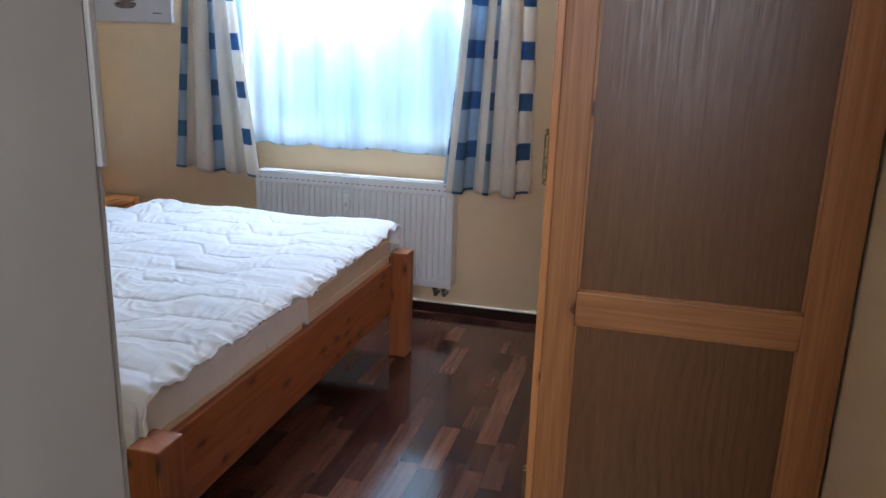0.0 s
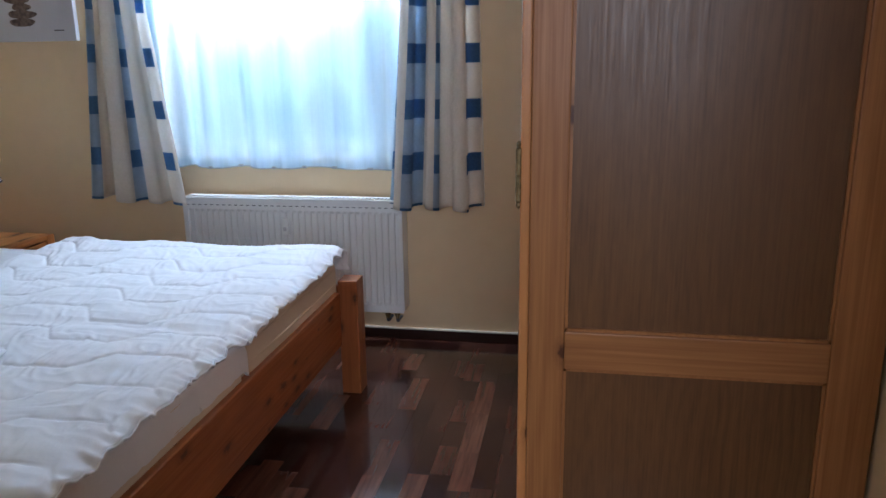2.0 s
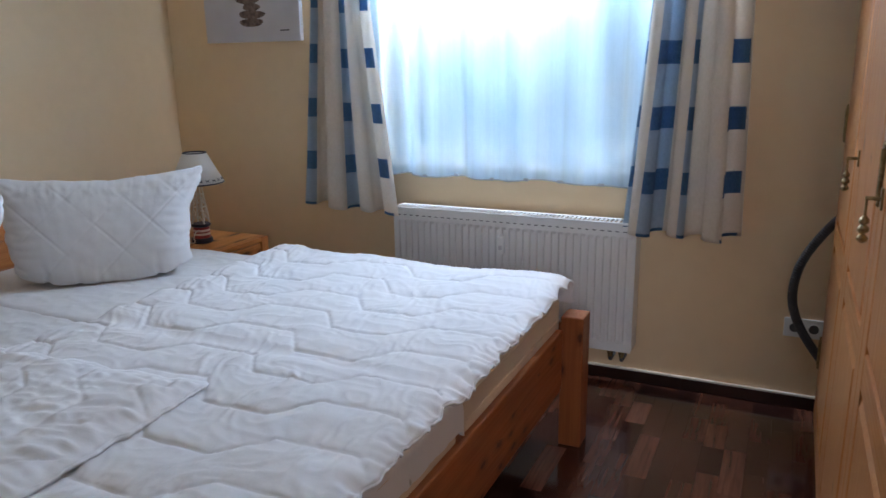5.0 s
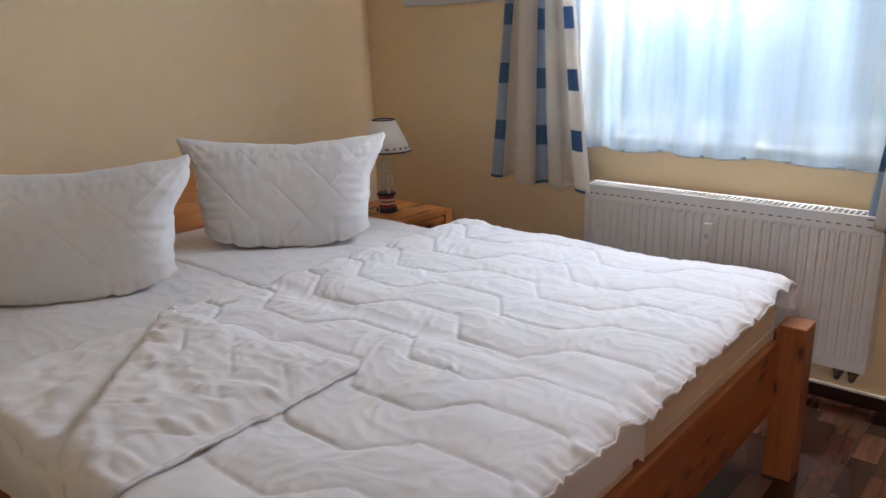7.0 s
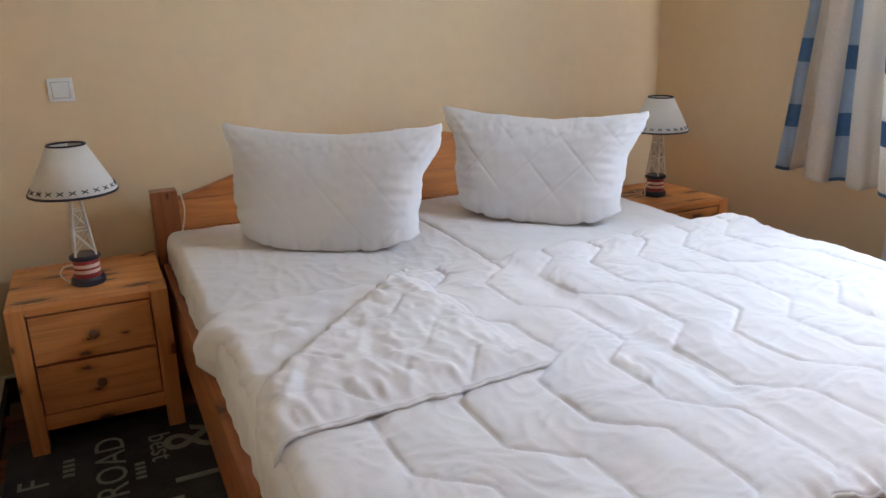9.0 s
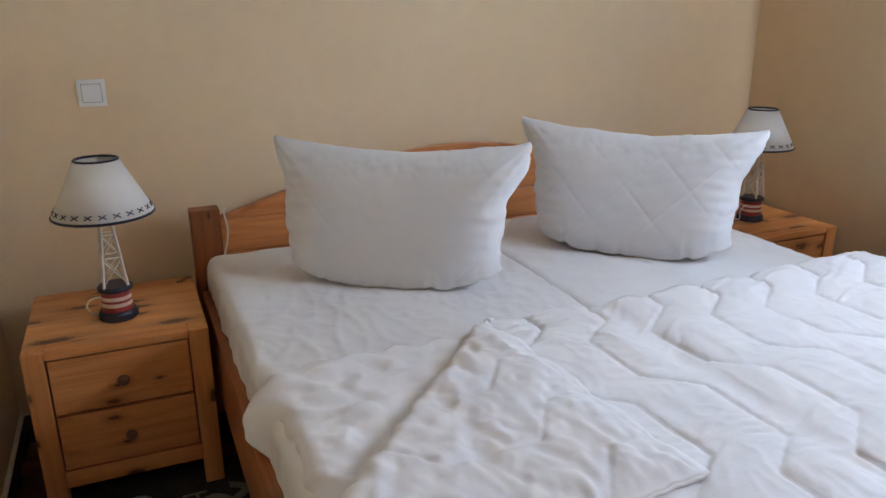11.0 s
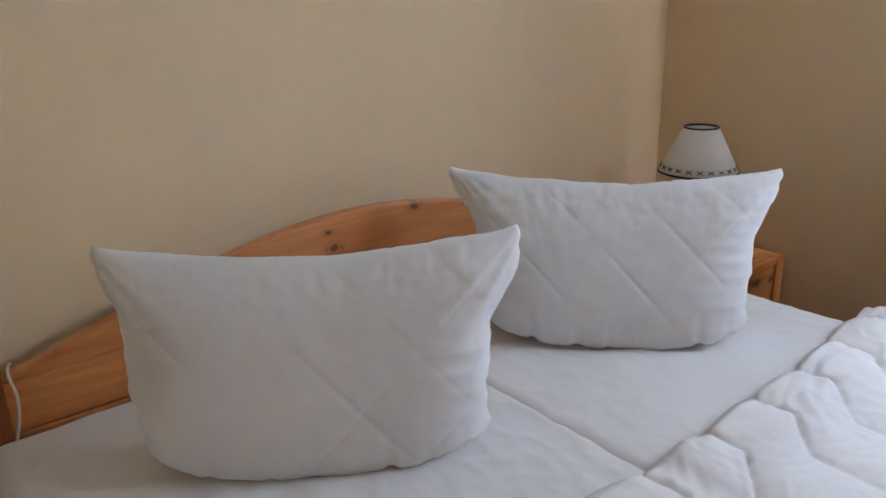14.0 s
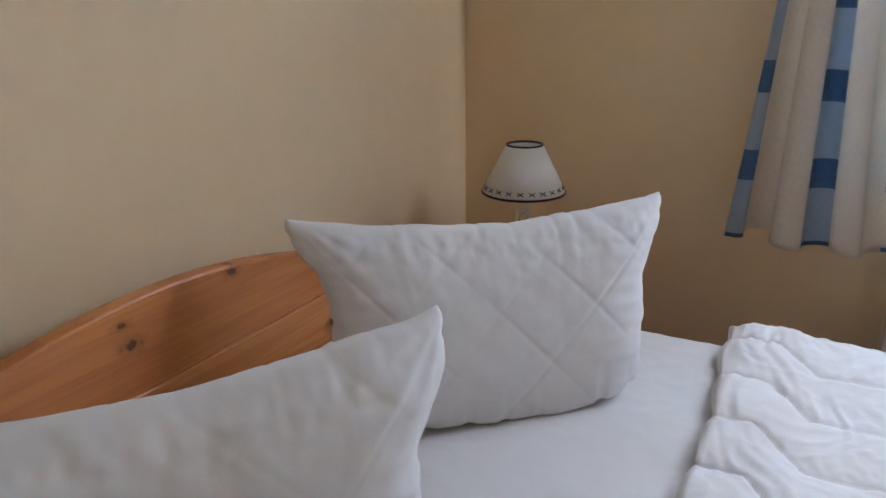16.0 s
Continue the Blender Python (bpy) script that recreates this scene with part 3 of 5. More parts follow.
# ---- radiator ----
def radiator():
    x0, x1, y0, y1, z0, z1 = -2.112, -0.958, 3.806, 3.912, 0.188, 0.752
    r = thing("radiator", ((x0 + x1) / 2, y1, z0), "white ribbed panel radiator under the window", "radiator")
    # front sheet with pressed vertical channels
    n = 34
    w = (x1 - x0 - 0.03) / n
    xs = []
    for k in range(n):
        a = x0 + 0.015 + k * w
        xs += [(a, 0), (a + 0.30 * w, 0), (a + 0.42 * w, 1), (a + 0.88 * w, 1)]
    xs = [(x0, 0)] + xs + [(x1, 0)]
    zs = [(z0, 0), (z0 + 0.035, 0), (z0 + 0.05, 1), (z1 - 0.06, 1), (z1 - 0.045, 0), (z1, 0)]
    bm = sheet_mesh(len(xs) - 1, len(zs) - 1, lambda i, j: Vector((xs[i][0], y0 + 0.009 * xs[i][1] * zs[j][1], zs[j][0])))
    part("front_panel", bm, M_WHITE, r)
    for a, b in ((x0 - 0.003, x0 + 0.001), (x1 - 0.001, x1 + 0.003)):
        part("side_cover", box(a, b, y0 + 0.002, y1, z0 + 0.01, z1 + 0.012, 0.001), M_WHITE, r)
    part("back_panel", box(x0 + 0.004, x1 - 0.004, y1 - 0.02, y1 - 0.004, z0, z1 - 0.01), M_WHITE, r)
    # one block for the fins, coloured dark for the shade between the panels
    part("fins", box(x0 + 0.01, x1 - 0.01, y0 + 0.02, y1 - 0.022, z0 + 0.03, z1 - 0.03), M_GREY, r, "inner fins as one block, darkened for shade")
    grille = box(x0, x1, y0 + 0.002, y0 + 0.02, z1 + 0.004, z1 + 0.012)
    box(x0, x1, y1 - 0.02, y1, z1 + 0.004, z1 + 0.012, bm=grille)
    for k in range(58):
        a = x0 + 0.004 + k * (x1 - x0 - 0.012) / 57
        box(a, a + 0.008, y0 + 0.02, y1 - 0.02, z1 + 0.005, z1 + 0.011, bm=grille)
    part("top_grille", grille, M_WHITE, r)
    # slot line under the top edge
    slots = bmesh.new()
    for k in range(34):
        a = x0 + 0.02 + k * (x1 - x0 - 0.04) / 34
        box(a, a + 0.016, y0 - 0.0008, y0 + 0.0002, z1 - 0.026, z1 - 0.022, bm=slots)
    part("slots", slots, M_GREY, r, "row of dark slots")
    m = part("heat_meter", box(-1.572, -1.538, y0 - 0.022, y0, 0.585, 0.668, 0.005), M_PVC, r, "small white heat meter")
    part("display", box(-1.565, -1.548, y0 - 0.0245, y0 - 0.0222, 0.605, 0.625, 0.001), M_CANVAS, m)
    for x in (-1.055, -1.005):
        v = part("valve", lathe([(0.010, 0.0), (0.010, 0.012), (0.014, 0.014), (0.014, 0.030), (0.010, 0.032), (0.010, 0.045)], (x, 3.855, 0.145), 16), M_BRASS, r, "dull metal valve")
        part("pipe", tube([(x, 3.855, 0.148), (x, 3.857, 0.135), (x, 3.875, 0.125), (x, YN - 0.001, 0.124)], 0.008), M_GREY, v)
    for x in (x0 + 0.2, x1 - 0.2):
        part("bracket", box(x - 0.015, x + 0.015, y1 - 0.004, YN, z0 + 0.1, z1 - 0.1), M_WHITE, r)


radiator()


# ---- wardrobe ----
def raised_panel(y0, y1, z0, z1, x):
    """A fielded panel in the front plane, proud towards -x."""
    bm = box(x, x + 0.012, y0, y1, z0, z1)
    f = [f_ for f_ in bm.faces if f_.normal.x < -0.9]
    if not f:
        bm.normal_update()
        f = [f_ for f_ in bm.faces if f_.normal.x < -0.9]
    g = bmesh.ops.inset_region(bm, faces=f, thickness=0.012)
    g = bmesh.ops.inset_region(bm, faces=f, thickness=0.03)
    bmesh.ops.translate(bm, vec=(-0.009, 0, 0), verts=list({v for q in f for v in q.verts}))
    return bm


def brass_pull(parent, x, y, z):
    plate = part("escutcheon", box(x - 0.004, x, y - 0.010, y + 0.010, z - 0.022, z + 0.022, 0.0015), M_BRASS, parent, "small aged brass key plate")
    part("stem", rod((x - 0.003, y, z), (x - 0.030, y, z), 0.0045), M_BRASS, plate)
    part("drop", lathe([(0.003, 0.0), (0.010, 0.005), (0.011, 0.011), (0.005, 0.018), (0.011, 0.024), (0.011, 0.030), (0.005, 0.037), (0.010, 0.042), (0.009, 0.048), (0.003, 0.056), (0.002, 0.092)], (x - 0.027, y, z - 0.090), 14), M_BRASS, plate)


def wardrobe():
    x0, x1, y0, y1, zt = -0.213, 0.447, 1.757, 3.70, 2.08
    xa, xb = -0.141, 0.355
    w = thing("wardrobe", ((x0 + x1) / 2, (y0 + y1) / 2, 0), "tall oak wardrobe with dark veneered side panels and brass pulls", "wardrobe")
    # south side: frame and recessed veneer panels
    t = 0.024
    part("side_stile", box(x0, xa, y0, y0 + t, 0.0, zt, 0.003), M_OAK[2], w)
    part("side_stile", box(xb, x1, y0, y0 + t, 0.0, zt, 0.003), M_OAK[2], w)
    part("side_rail", box(xa, xb, y0 + 0.001, y0 + t, 0.814, 0.894, 0.003), M_OAK[0], w)
    part("side_rail", box(xa, xb, y0 + 0.001, y0 + t, 0.06, 0.16, 0.003), M_OAK[0], w)
    part("side_rail", box(xa, xb, y0 + 0.001, y0 + t, zt - 0.11, zt, 0.003), M_OAK[0], w)
    part("side_panel", box(xa - 0.005, xb + 0.005, y0 + 0.012, y0 + 0.018, 0.889, zt - 0.105), M_VENEER, w, "dark oak veneer panel")
    part("side_panel", box(xa - 0.005, xb + 0.005, y0 + 0.012, y0 + 0.018, 0.155, 0.819), M_VENEER, w, "dark oak veneer panel")
    for a, b, c, d in ((xa, xb, 0.894, zt - 0.11), (xa, xb, 0.16, 0.814)):
        bead = box(a, a + 0.006, y0 + 0.006, y0 + 0.0125, c, d)
        box(b - 0.006, b, y0 + 0.006, y0 + 0.0125, c, d, bm=bead)
        box(a, b, y0 + 0.006, y0 + 0.0125, c, c + 0.006, bm=bead)
        box(a, b, y0 + 0.006, y0 + 0.0125, d - 0.006, d, bm=bead)
        part("bead", bead, M_OAK[2], w)
    part("north_side", box(x0, x1, y1 - 0.02, y1, 0.0, zt, 0.002), M_OAK[2], w)
    part("back", box(x1 - 0.012, x1 - 0.002, y0 + t, y1 - 0.02, 0.05, zt - 0.02), M_VENEER, w)
    part("top", box(x0 - 0.03, x1, y0 - 0.02, y1 + 0.02, zt, zt + 0.05, 0.012), M_OAK[1], w)
    part("bottom", box(x0 + 0.01, x1 - 0.012, y0 + t, y1 - 0.02, 0.06, 0.08), M_OAK[1], w)
    part("plinth", box(x0 - 0.006, x0 + 0.014, y0 + t, y1 - 0.02, 0.0, 0.085, 0.003), M_DOORPINE[1], w)
    xf = x0 - 0.020
    n = 3
    dw = (y1 - y0 - 0.006) / n
    for k in range(n):
        a, b = y0 + 0.003 + k * dw + 0.0015, y0 + 0.003 + (k + 1) * dw - 0.0015
        z0, z1 = 0.09, zt - 0.005
        d = new("door")
        d.parent = w
        d.location = Vector((xf, (a + b) / 2, z0)) - Vector(w.location)
        s = 0.075
        part("stile", box(xf, x0 - 0.0005, a, a + s, z0, z1, 0.004), M_DOORPINE[2], d)
        part("stile", box(xf, x0 - 0.0005, b - s, b, z0, z1, 0.004), M_DOORPINE[2], d)
        for c0, c1 in ((z0, z0 + 0.10), (0.78, 0.86), (z1 - 0.10, z1)):
            part("rail", box(xf + 0.0005, x0 - 0.0005, a + s, b - s, c0, c1, 0.004), M_DOORPINE[1], d)
        part("door_panel", raised_panel(a + s - 0.004, b - s + 0.004, z0 + 0.096, 0.784, xf + 0.008), M_DOORPINE[2], d)
        part("door_panel", raised_panel(a + s - 0.004, b - s + 0.004, 0.856, z1 - 0.096, xf + 0.008), M_DOORPINE[2], d)
        # pull on the free edge, hinges on the other
        if k < 2:
            brass_pull(d, xf, b - 0.036, 1.165)
        if k == 2:
            a = b - 0.008
        for hz in (0.35, 1.206, 1.85):
            part("hinge", lathe([(0.001, -0.066), (0.0055, -0.060), (0.0035, -0.054), (0.0062, -0.050), (0.0062, -0.002), (0.0052, 0.0), (0.0062, 0.002), (0.0062, 0.050), (0.0035, 0.054), (0.0055, 0.060), (0.001, 0.066)], (xf - 0.003, a + 0.004, hz), 12), M_BRASS, d, "aged brass barrel hinge")
    return w


wardrobe()

# vacuum hose hanging in the gap beside the wardrobe
hose = thing("vacuum_hose", (-0.2, 3.80, 0), "dark grey ribbed vacuum hose looped beside the wardrobe", "vacuum hose")
part("tube", tube([(0.10, 3.80, 0.0185), (0.02, 3.80, 0.06), (-0.11, 3.80, 0.17), (-0.225, 3.80, 0.285), (-0.315, 3.80, 0.42), (-0.346, 3.80, 0.54), (-0.32, 3.80, 0.68), (-0.225, 3.80, 0.835), (-0.12, 3.80, 0.93), (0.02, 3.80, 0.99), (0.14, 3.80, 0.95), (0.19, 3.80, 0.80), (0.20, 3.80, 0.30), (0.20, 3.80, 0.0185)], 0.0185, 12, 0.0022, 0.009), M_HOSE, hose, smooth=False)


# ---- socket and switch ----
def socket():
    x, z = -0.287, 0.354
    s = thing("wall_socket", (x, YN, z), "white double wall socket with a recessed round well", "socket")
    part("plate", box(x - 0.076, x + 0.076, YN - 0.010, YN, z - 0.0405, z + 0.0405, 0.003), M_PVC, s)
    for dx in (-0.036, 0.036):
        ring = tube([(x + dx + 0.021 * math.cos(2 * math.pi * q / 28), YN - 0.010, z + 0.021 * math.sin(2 * math.pi * q / 28)) for q in range(29)], 0.0022, 8)
        r = part("well", ring, M_PVC, s)
        # shade in the well is a dark disc laid on the plate
        disc = lathe([(0.0188, 0.0), (0.0188, 0.0012)], (0, 0, 0), 28)
        bmesh.ops.transform(disc, matrix=pose(x + dx, YN - 0.0102, z, 90, 0, 0), verts=disc.verts)
        part("well_floor", disc, M_GREY, r, "dark disc for the shade in the well")


def light_switch():
    y, z = 1.131, 1.150
    s = thing("light_switch", (XW, y, z), "white square rocker light switch on the cream wall", "light switch")
    part("plate", box(XW, XW + 0.009, y - 0.043, y + 0.043, z - 0.043, z + 0.043, 0.003), M_PVC, s)
    r = box(XW + 0.009, XW + 0.014, y - 0.028, y + 0.028, z - 0.028, z + 0.028, 0.002)
    bmesh.ops.rotate(r, cent=(XW + 0.011, y, z), matrix=Matrix.Rotation(radians(3), 3, "Y"), verts=r.verts)
    part("rocker", r, M_PVC, s)
    gap = box(XW + 0.0088, XW + 0.0096, y - 0.030, y + 0.030, z - 0.030, z + 0.030)
    part("gap", gap, plain("switch_gap", (0.35, 0.34, 0.32), 0.6), s)


socket()
light_switch()


# ---- picture ----
def picture():
    x0, x1, z0, z1 = -3.285, -2.678, 1.552, 2.00
    p = thing("canvas_picture", ((x0 + x1) / 2, YN, z0), "pale grey canvas print of a stack of flat stones", "picture")
    part("canvas", box(x0, x1, YN - 0.028, YN, z0, z1, 0.004), M_CANVAS, p)
    zz = z0 + 0.075
    rnd = random.Random(5)
    for k in range(7):
        w, h = rnd.uniform(0.055, 0.085), rnd.uniform(0.028, 0.045)
        cx = -2.985 + rnd.uniform(-0.012, 0.012)
        bm = bmesh.new()
        vs = [bm.verts.new((cx + w * math.cos(a) * (1 + 0.08 * math.sin(3 * a + k)), YN - 0.0292, zz + h / 2 + 0.55 * h * math.sin(a) * (1 + 0.1 * math.cos(2 * a + k)))) for a in [2 * math.pi * i / 24 for i in range(24)]]
        bm.faces.new(vs)
        part("printed_stone", bm, M_STONE, p)
        zz += h * 0.98
    part("signature_bar", box(-2.80, -2.742, YN - 0.0292, YN - 0.0285, z0 + 0.05, z0 + 0.056), M_INK, p)


picture()


# ---- bed ----
def bed():
    b = thing("double_bed", (-2.25, 2.36, 0), "knotty pine double bed frame with an arched headboard", "bed")
    for y0, y1 in ((1.37, 1.472), (3.252, 3.352)):
        part("foot_post", box(-1.115, -1.030, y0, y1, 0.0, 0.520, 0.006, 3), M_PINE_SHADED[2], b)
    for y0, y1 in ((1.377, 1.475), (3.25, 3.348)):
        part("head_post", box(-3.475, -3.405, y0, y1, 0.0, 0.762, 0.006, 3), M_PINE_SHADED[2], b)
    part("foot_rail", box(-1.145, -1.106, 1.472, 3.252, 0.226, 0.468, 0.008, 3), M_PINE_SHADED[1], b)
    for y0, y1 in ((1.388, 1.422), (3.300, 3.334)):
        part("side_rail", box(-3.405, -1.115, y0, y1, 0.230, 0.478, 0.005, 3), M_PINE_SHADED[0], b)
    # arched headboard in three boards
    ya, yb = 1.475, 3.25

    def arch(y):
        return 0.728 + 0.186 * math.sin(math.pi * (y - ya) / (yb - ya)) ** 1.12

    cuts = [0.26, 0.47, 0.60, 0.72]
    for k, zl in enumerate(cuts):
        zh = cuts[k + 1] - 0.0015 if k < len(cuts) - 1 else None
        bm = bmesh.new()
        n = 60
        rows = []
        for i in range(n + 1):
            y = ya + (yb - ya) * i / n
            top = arch(y) if zh is None else zh
            e = 0.006
            rows.append([bm.verts.new(c) for c in ((-3.460, y, zl), (-3.428, y, zl), (-3.425, y, zl + 0.003), (-3.425, y, top - e), (-3.425 - e * 0.4, y, top - e * 0.3), (-3.425 - e, y, top), (-3.460, y, top))])
        for p_, q in zip(rows, rows[1:]):
            for m in range(7):
                bm.faces.new((p_[m], p_[(m + 1) % 7], q[(m + 1) % 7], q[m]))
        bm.faces.new(rows[0][::-1])
        bm.faces.new(rows[-1])
        bmesh.ops.recalc_face_normals(bm, faces=bm.faces)
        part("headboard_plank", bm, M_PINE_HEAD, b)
    part("centre_beam", box(-3.40, -1.15, 2.33, 2.39, 0.20, 0.26), M_PINE_SHADED[0], b)
    for k in range(12):
        x = -3.32 + k * 0.185
        part("slat", box(x, x + 0.08, 1.424, 3.298, 0.262, 0.278, 0.003), M_PINE_SHADED[1], b)


bed()
TOP = 0.600


def mattress(y0, y1, seed, foot, label):
    m = thing("mattress", (-2.26, (y0 + y1) / 2, 0.28), label, "mattress", "mattresses")
    bm = box(-3.40, -1.128, y0 + 0.006, y1 - 0.006, 0.280, TOP - 0.004, 0.035, 4)
    part("core", bm, M_TICK, m, "cream ticking", smooth=True)
    # piping round the foot end
    for z in (TOP - 0.035, 0.50):
        part("piping", tube([(-1.130, y0 + 0.04, z), (-1.1265, (y0 + y1) / 2, z), (-1.130, y1 - 0.04, z)], 0.004), M_TICK, m)
    nu, nv = 260, 140
    a1 = -1.03 if foot else -1.26
    r = 0.035

    def at(i, j):
        a = -3.43 + (a1 + 3.43) * i / nu
        b = y0 - 0.13 + (y1 - y0 + 0.26) * j / nv
        x, y, z = a, b, TOP
        for edge, sgn in ((y0 + r * 0.6, -1), (y1 - r * 0.6, 1)):
            over = (b - edge) * sgn
            if over > 0:
                ang = min(over / r, math.pi / 2)
                y = edge + sgn * r * math.sin(ang)
                z = TOP - r * (1 - math.cos(ang)) - max(0.0, over - r * math.pi / 2)
        if a < -3.395:
            z -= (-3.395 - a) * 1.2
            x = max(a, -3.402)
        over = a - (-1.126 - r)
        if over > 0:
            ang = min(over / r, math.pi / 2)
            x = -1.126 - r + r * math.sin(ang) + 0.004 * noise.noise((b * 9, z * 20, seed)) + 0.004
            z -= r * (1 - math.cos(ang)) + max(0.0, over - r * math.pi / 2)
        wr = 0.005 * noise.noise((a * 7, b * 7, seed)) + 0.0010 * noise.noise((a * 26 + b * 9, b * 24, seed + 3))
        near = step(-3.15, -2.75, a) * (1.0 if foot else 0.45)
        wr += (0.0014 + 0.0032 * near) * (1 - abs(noise.noise((a * 6 + b * 7, b * 11 - a * 3, seed + 9)))) ** 8
        wr += 0.0026 * near * (1 - abs(noise.noise((a * 17 - b * 8, b * 13 + a * 6, seed + 12)))) ** 6
        wr += 0.035 * crumple(a, b, seed, 1.6) * near
        side = max(0.0, min(1.0, (TOP - z) / 0.06))
        out = -1 if b < (y0 + y1) / 2 else 1
        if abs(b - 2.362) > 0.3:
            y += out * side * (0.004 + 0.012 * noise.noise((a * 13, 1.0, seed)))
        return Vector((x, y, z + wr + 0.002))

    part("fitted_sheet", sheet_mesh(nu, nv, at), M_SHEET, m, "white fitted sheet", smooth=True)


mattress(1.432, 2.358, 1.0, True, "mattress fully covered by a creased white fitted sheet")
mattress(2.366, 3.302, 6.0, False, "cream mattress with a white sheet and bare foot end")



def seam_wave(a):
    """Seams run straight, jog aside and jog back, all alike."""
    p = ((a + 1.768) / 0.595) % 1.0
    fall = min(1.0, p / 0.153)
    rise = min(1.0, max(0.0, (p - 0.492) / 0.153))
    return 0.115 * (1 - fall + rise) + 0.006 * noise.noise((a * 6, 0.0, 5.0))


def puff(a, b, spacing=0.192, high=0.0066):
    """Filling between the stitched seams, with small gathers beside each seam."""
    f = ((b - seam_wave(a) - 0.091) / spacing) % 1.0
    ds = min(f, 1 - f) * spacing
    body = high * (1 - math.exp(-ds / 0.0048)) + 0.0055 * math.sin(math.pi * f)
    near = math.exp(-ds / 0.035)
    w = noise.noise((a * 5, b * 5, 2))
    head = step(-2.18, -2.44, a)
    body *= 1 + 0.8 * head
    gather = (0.0048 + 0.0095 * head) * (0.26 + near) * min(1.0, ds / 0.012) * noise.noise((a * 48 + 5 * w + b * 9, b * 7 - a * 3, 4.0))
    rumple = 0.0042 * noise.noise((a * 9 + 3 * w, b * 10, 9.0)) + 0.03 * crumple(a, b, 4.0) + 0.0028 * (1 - abs(noise.noise((a * 13 + 4 * w, b * 15, 5.0)))) ** 5
    return max(body + gather + rumple * min(1.0, ds / 0.01), -0.003)


def drape(a, b, y_lo, y_hi, x_hi, base, r=0.045):
    """Cloth lying at height base and falling over the sides y_lo, y_hi and the foot x_hi."""
    x, y, z = a, b, base
    n = Vector((0, 0, 1))
    for edge, sgn in ((y_lo, -1), (y_hi, 1)):
        over = (b - edge) * sgn
        if over > 0:
            ang = min(over / r, math.pi / 2 * 0.93)
            rest = max(0.0, over - r * math.pi / 2 * 0.93)
            y = edge + sgn * (r * math.sin(ang) + rest * math.cos(ang))
            z -= r * (1 - math.cos(ang)) + rest * math.sin(ang)
            n = Vector((0, sgn * math.sin(ang), math.cos(ang)))
    over = a - x_hi
    if over > 0:
        ang = min(over / r, 1.25)
        rest = max(0.0, over - r * 1.25)
        x = x_hi + r * math.sin(ang) + rest * math.cos(ang)
        z -= r * (1 - math.cos(ang)) + rest * math.sin(ang)
        n = (n + Vector((math.sin(ang), 0, 0))).normalized()
    return Vector((x, y, z)), n


